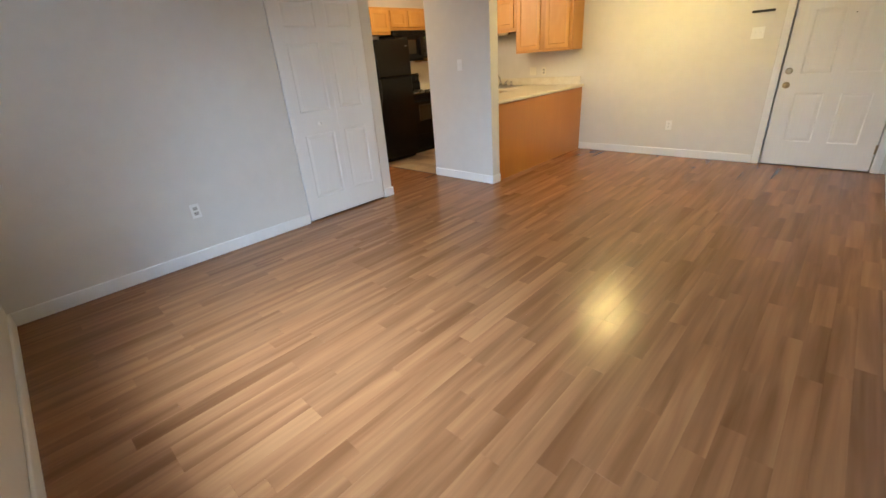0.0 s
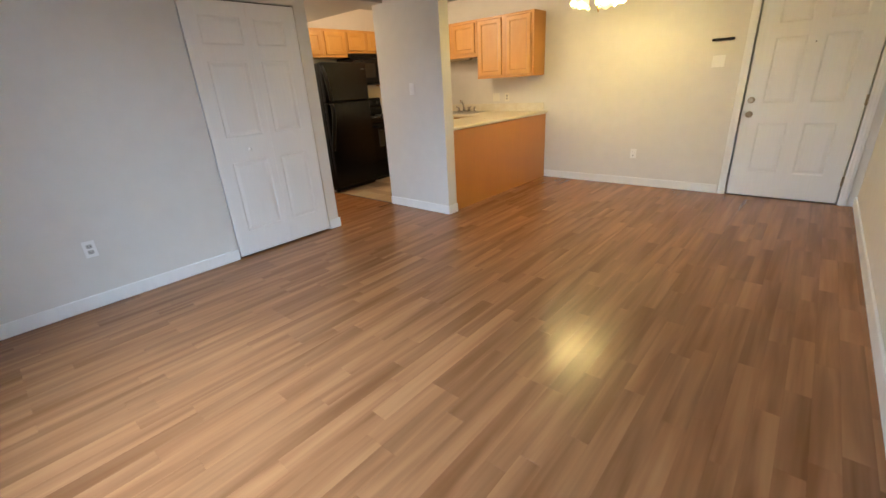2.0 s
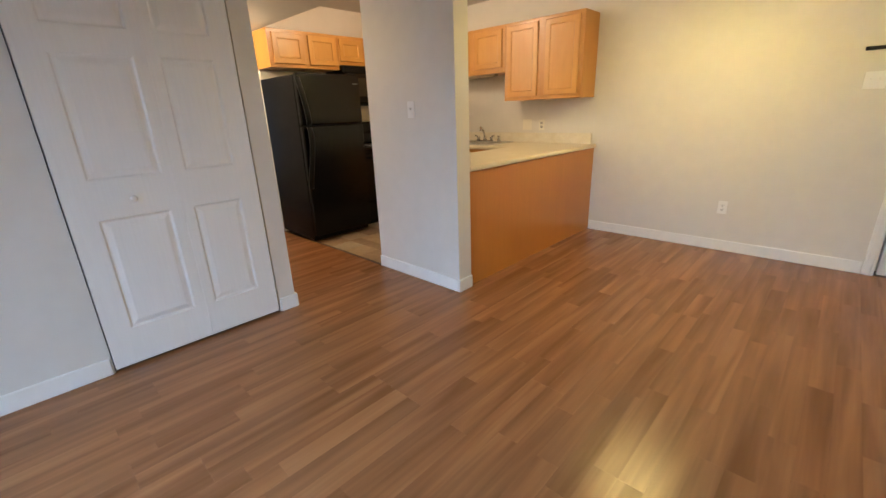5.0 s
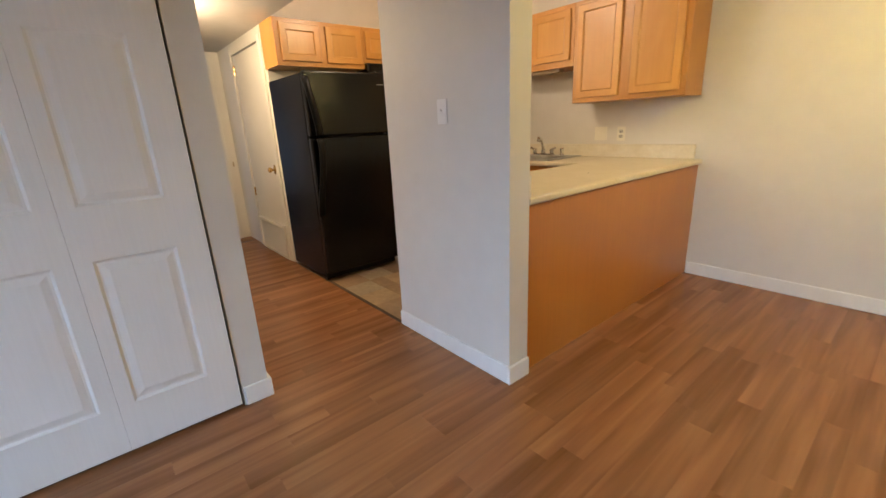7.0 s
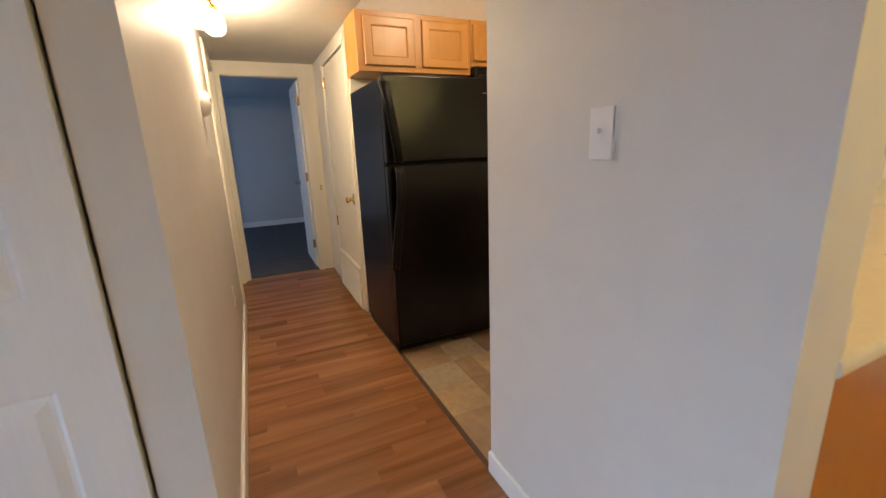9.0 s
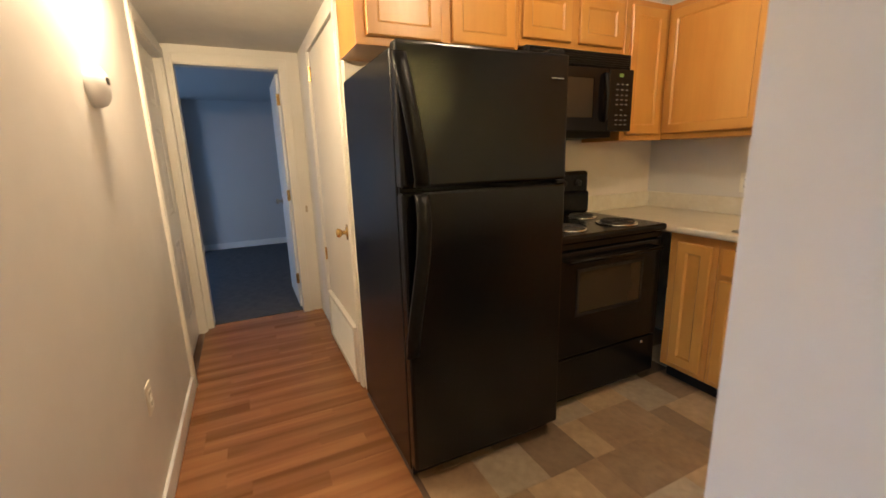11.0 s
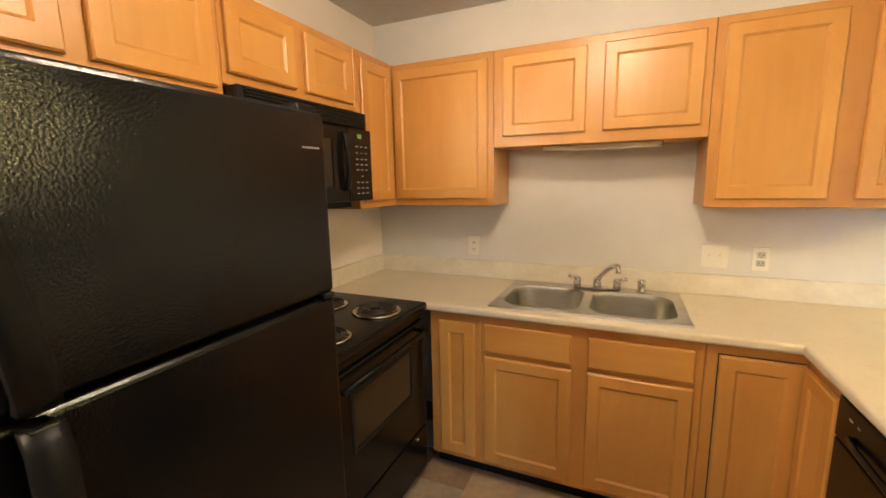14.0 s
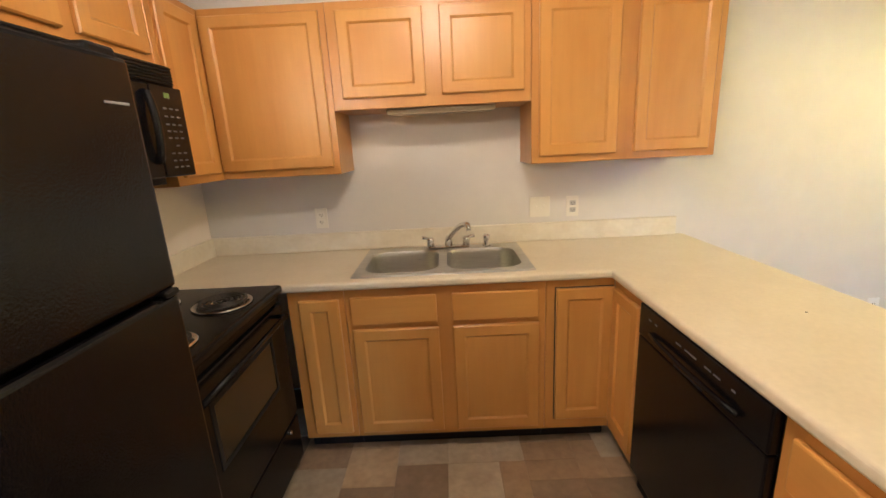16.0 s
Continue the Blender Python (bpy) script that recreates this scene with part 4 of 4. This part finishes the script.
for y0, y1 in ((5.97, 5.985), (6.03, 6.06), (6.07, 6.10), (6.14, 6.20), (6.22, 6.25), (6.37, 6.385), (6.41, 6.43)):
    b = bmesh.new()
    fbox(b, DE, y0, 0.825, 0.0222, y1, 0.831, 0.0230)
    part("key_mark", b, GREYMARK, ctrl)

# ---- lamps ----
strip = thing("under_cabinet_light", (-4.77, 7.16, 1.664), "slim unlit strip light under the short cabinet", "cabinet light")
part("housing", boxes(((-5.03, 7.135, 1.640), (-4.50, 7.20, 1.664), 0.003)), TUBE, strip)
part("diffuser", boxes(((-5.01, 7.130, 1.634), (-4.52, 7.180, 1.642), 0.003)), TUBE, strip)

dome = thing("ceiling_light", (-4.75, 5.86, TOP), "round flush opal glass kitchen ceiling light, lit", "ceiling light")
b = bmesh.new()
lathe(b, (-4.75, 5.86, TOP), ((0.17, 0), (0.17, -0.02), (0.155, -0.025), (0.02, -0.025)), 32)
part("canopy", b, WHITE, dome, smooth=True)
b = bmesh.new()
lathe(b, (-4.75, 5.86, TOP), ((0.15, -0.022), (0.15, -0.035), (0.12, -0.06), (0.06, -0.075), (0.01, -0.078)), 32)
part("shade", b, DOMEGLASS, dome, "lit opal glass bowl", True).visible_shadow = False

hall_light = thing("hall_ceiling_light", (-5.865, 4.405, LOW), "brass hallway ceiling light with two lit glass shades", "ceiling light")
b = bmesh.new()
lathe(b, (-5.865, 4.405, LOW), ((0.105, 0), (0.102, -0.012), (0.06, -0.028), (0.02, -0.034)), 28)
part("canopy", b, BRASS, hall_light, smooth=True)
for x, y in ((-5.80, 4.368), (-5.93, 4.43)):
    b = bmesh.new()
    tube(b, arc((-5.865 + (x + 5.865) * 0.3, 4.405 + (y - 4.405) * 0.3, LOW - 0.03), (x, y, LOW - 0.045), (x, y, LOW - 0.03), 6), 0.007, 8)
    arm = part("arm", b, BRASS, hall_light, smooth=True)
    b = bmesh.new()
    lathe(b, (x, y, LOW - 0.04), ((0.012, 0), (0.026, -0.006), (0.026, -0.034), (0.018, -0.04)), 16)
    part("socket", b, BRASS, arm, smooth=True)
    b = bmesh.new()
    lathe(b, (x, y, LOW - 0.07), ((0.028, 0), (0.048, -0.016), (0.056, -0.05), (0.057, -0.085), (0.05, -0.11), (0.03, -0.126), (0.008, -0.13)), 20)
    part("shade", b, DOMEGLASS, hall_light, "glowing opal glass shade", True).visible_shadow = False

CX, CY = CHANDELIER
chandelier = thing("chandelier", (CX, CY, TOP), "brass chandelier with five lit glass tulip shades", "chandelier")
b = bmesh.new()
lathe(b, (CX, CY, TOP), ((0.065, 0), (0.062, -0.015), (0.03, -0.03), (0.012, -0.036)), 24)
part("canopy", b, BRASS, chandelier, smooth=True)
b = bmesh.new()
tube(b, [(CX, CY, TOP - 0.03), (CX, CY, 2.16)], 0.006, 8)
part("stem", b, BRASS, chandelier, smooth=True)
b = bmesh.new()
lathe(b, (CX, CY, 2.17), ((0.008, 0), (0.02, -0.02), (0.032, -0.05), (0.022, -0.09), (0.04, -0.13), (0.05, -0.155), (0.03, -0.185), (0.012, -0.205), (0.018, -0.235), (0.014, -0.262), (0.003, -0.295)), 24)
part("column", b, BRASS, chandelier, smooth=True)
for k in range(5):
    a = 2 * math.pi * (k + 0.25) / 5
    c, s = math.cos(a), math.sin(a)
    b = bmesh.new()
    tube(b, arc((CX + 0.035 * c, CY + 0.035 * s, 2.03), (CX + 0.17 * c, CY + 0.17 * s, 2.07), (CX + 0.11 * c, CY + 0.11 * s, 2.13), 8), 0.006, 8)
    arm = part("arm", b, BRASS, chandelier, smooth=True)
    b = bmesh.new()
    way = Vector((0.30 * c, 0.30 * s, -1)).normalized()
    p0 = Vector((CX + 0.165 * c, CY + 0.165 * s, 2.075))
    tube(b, [p0 + way * h for h in (0, 0.01, 0.03, 0.034)], [0.012, 0.024, 0.024, 0.012], 14)
    part("socket", b, BRASS, arm, smooth=True)
    b = bmesh.new()
    side = way.orthogonal().normalized()
    up = way.cross(side)
    rows = []
    for h, r in ((0.03, 0.024), (0.045, 0.040), (0.07, 0.052), (0.10, 0.058), (0.125, 0.068), (0.14, 0.084)):
        rows.append([p0 + way * (h + (0.010 * math.cos(6 * q) if h > 0.12 else 0)) + r * (math.cos(q) * side + math.sin(q) * up) for q in [2 * math.pi * i / 36 for i in range(36)]])
    for one, two in zip(rows, rows[1:]):
        ring(b, one, two)
    bmesh.ops.remove_doubles(b, verts=b.verts, dist=1e-5)
    part("shade", b, SHADEGLASS, chandelier, "lit frosted glass tulip with fluted rim", True)

# ---- wall plates and small fittings ----


def plate(f, u, v, kind, label, mat=IVORY, w=0.07, h=0.115, face=None):
    base = Vector(f(u, v - h / 2, 0))
    ob = thing("wall_switch" if "switch" in kind else "wall_outlet", base, label, "light switch" if "switch" in kind else "outlet")
    b = bmesh.new()
    fbox(b, f, u - w / 2, v - h / 2, 0.0, u + w / 2, v + h / 2, 0.006, 0.002, 2)
    part("plate", b, mat, ob)
    if kind == "outlet":
        for dv in (-0.02, 0.02):
            b = bmesh.new()
            fbox(b, f, u - 0.017, v + dv - 0.014, 0.006, u + 0.017, v + dv + 0.014, 0.008, 0.003, 2)
            socket = part("socket", b, face or mat, ob)
            b = bmesh.new()
            for du in (-0.007, 0.007):
                fbox(b, f, u + du - 0.0015, v + dv - 0.004, 0.008, u + du + 0.0015, v + dv + 0.006, 0.0085)
            fbox(b, f, u - 0.0025, v + dv - 0.011, 0.008, u + 0.0025, v + dv - 0.007, 0.0085)
            part("slots", b, SLOT, socket)
    else:
        n = 2 if "double" in kind else 1
        for k in range(n):
            c = u + (k - (n - 1) / 2) * 0.046
            b = bmesh.new()
            fbox(b, f, c - 0.005, v - 0.012, 0.006, c + 0.005, v + 0.012, 0.0075)
            fbox(b, f, c - 0.004, v + 0.0, 0.0075, c + 0.004, v + 0.012, 0.018, 0.002)
            part("toggle", b, mat, ob)
            for dv in (-0.03, 0.03):
                b = bmesh.new()
                tube(b, [f(c, v + dv, 0.006), f(c, v + dv, 0.0072)], 0.003, 8)
                part("screw", b, mat, ob)
    return ob


plate(N, -5.489, 1.105, "outlet", "ivory duplex outlet above the worktop")
plate(N, -4.225, 1.108, "double switch", "ivory double light switch above the worktop", w=0.116)
plate(N, -4.037, 1.104, "outlet", "ivory duplex outlet beside the double switch", face=SOCKET)
plate(W, 2.292, 0.42, "outlet", "white duplex outlet low on the living room wall", WHITE, face=SOCKET)
plate(to_north(HALL_N), -3.817, 1.306, "switch", "white single light switch on the partition", WHITE)
plate(N, -1.442, 1.388, "double switch", "white double light switch beside the entry door", WHITE, w=0.116)
plate(S, -5.775, 0.46, "outlet", "ivory outlet low on the hallway wall", IVORY)
single("wall_strip", boxes(((-1.532, NORTH - 0.014, 1.582), (-1.33, NORTH, 1.606), 0.003)), RUBBER, "flat black strip mounted above the switch", "wall strip", at=(-1.43, NORTH, 1.58))
plate(N, -2.19, 0.392, "outlet", "white duplex outlet low on the wall beside the entry", WHITE)
chime = thing("door_chime", (-5.85, HALL_S, 1.53), "rounded white plastic alarm on the hallway wall", "alarm")
b = bmesh.new()
lathe(b, (-5.85, HALL_S, 1.57), ((0.068, 0), (0.068, 0.018), (0.062, 0.034), (0.045, 0.046), (0.02, 0.05)), 28, "y")
part("cover", b, WHITE, chime, smooth=True)
b = bmesh.new()
fbox(b, S, -5.865, 1.575, 0.046, -5.83, 1.600, 0.0525, 0.003)
part("sounder_slot", b, SLOT, chime)

# ---- floor pieces ----
SHARED = {}


def piece(name, w, l, thick, mat, at, parent, gap, e):
    key = (name, round(w, 4), round(l, 4), mat.name)
    if key not in SHARED:
        b = bmesh.new()
        x, y = w / 2 - gap, l / 2 - gap
        low, mid, top = [[(sx * (x - i), sy * (y - i), z) for sx, sy in ((-1, -1), (1, -1), (1, 1), (-1, 1))] for i, z in ((0, -thick), (0, -e), (e, 0))]
        ring(b, low, mid), ring(b, mid, top), quad(b, top)
        bmesh.ops.remove_doubles(b, verts=b.verts, dist=1e-6)
        bmesh.ops.recalc_face_normals(b, faces=b.faces)
        me = bpy.data.meshes.new(name)
        b.to_mesh(me)
        b.free()
        me.materials.append(mat)
        SHARED[key] = me
    ob = new(name, SHARED[key])
    ob.parent = parent
    ob.location = at


rng = random.Random(7)
WIDE = 0.0915
strips = []


def lay(x0, x1, y0, y1):
    x = x0
    while x < x1 - 0.004:
        w = min(WIDE, x1 - x)
        y = y0 - rng.choice((0.1, 0.2, 0.3, 0.5, 0.6))
        while y < y1 - 0.002:
            l = rng.choice((0.4, 0.5, 0.6, 0.7, 0.8, 0.9, 1.1))
            a, c = max(y, y0), min(y + l, y1)
            if c - a > 0.02:
                strips.append((x + w / 2, (a + c) / 2, w, c - a))
            y += l
        x += w


X_START = WEST - 0.012
lay(X_START + 8 * WIDE, EAST, SOUTH, NORTH)
lay(X_START, X_START + 8 * WIDE, SOUTH, HALL_N)
lay(HALL_W - 0.05, X_START, HALL_S, HALL_N)
near = [s for s in strips if s[0] > -4.3 and 1.7 < s[1] < 5.4][:300]
rest = [s for s in strips if s not in near]
for x, y, w, l in near:
    piece("plank", w, l, 0.006, PLANK, (x, y, 0), floor, 0.00005, 0.0004)
verts, faces = [], []
for x, y, w, l in rest:
    k = len(verts)
    a, c = w / 2 - 0.00005, l / 2 - 0.00005
    for z, i in ((-0.006, 0), (-0.0004, 0), (0, 0.0004)):
        verts += [(x + sx * (a - i), y + sy * (c - i), z) for sx, sy in ((-1, -1), (1, -1), (1, 1), (-1, 1))]
    for r in (0, 4):
        faces += [(k + r + q, k + r + (q + 1) % 4, k + r + 4 + (q + 1) % 4, k + r + 4 + q) for q in range(4)]
    faces.append((k + 8, k + 9, k + 10, k + 11))
me = bpy.data.meshes.new("planks")
me.from_pydata(verts, [], faces)
me.materials.append(PLANKS)
ob = new("planks", me)
ob.parent = floor
tagged(ob, kind="stuff")

# vinyl: squares and oblongs packed at random on a small module
MOD = 0.122
cols, rows = int((-4.01 - (KIT_W + 0.0)) / MOD) + 3, int((NORTH - HALL_N) / MOD) + 1
taken = set()
for j in range(rows):
    for i in range(cols):
        if (i, j) in taken:
            continue
        for wi, hj in rng.sample([(2, 2), (2, 1), (2, 1), (3, 2), (1, 2), (2, 2), (2, 1)], 7) + [(1, 1)]:
            cells = [(i + p, j + q) for p in range(wi) for q in range(hj)]
            if all(c not in taken and c[0] < cols and c[1] < rows for c in cells):
                break
        taken.update(cells)
        x0, y0 = KIT_W + i * MOD, HALL_N + 0.012 + j * MOD
        if y0 > 6.95 or (x0 + wi * MOD < -5.5 and y0 > 5.4):
            continue
        piece("tile", wi * MOD, hj * MOD, 0.005, rng.choice(SLATES), (x0 + wi * MOD / 2, y0 + hj * MOD / 2, 0), kitchen_floor, 0.0004, 0.0008)
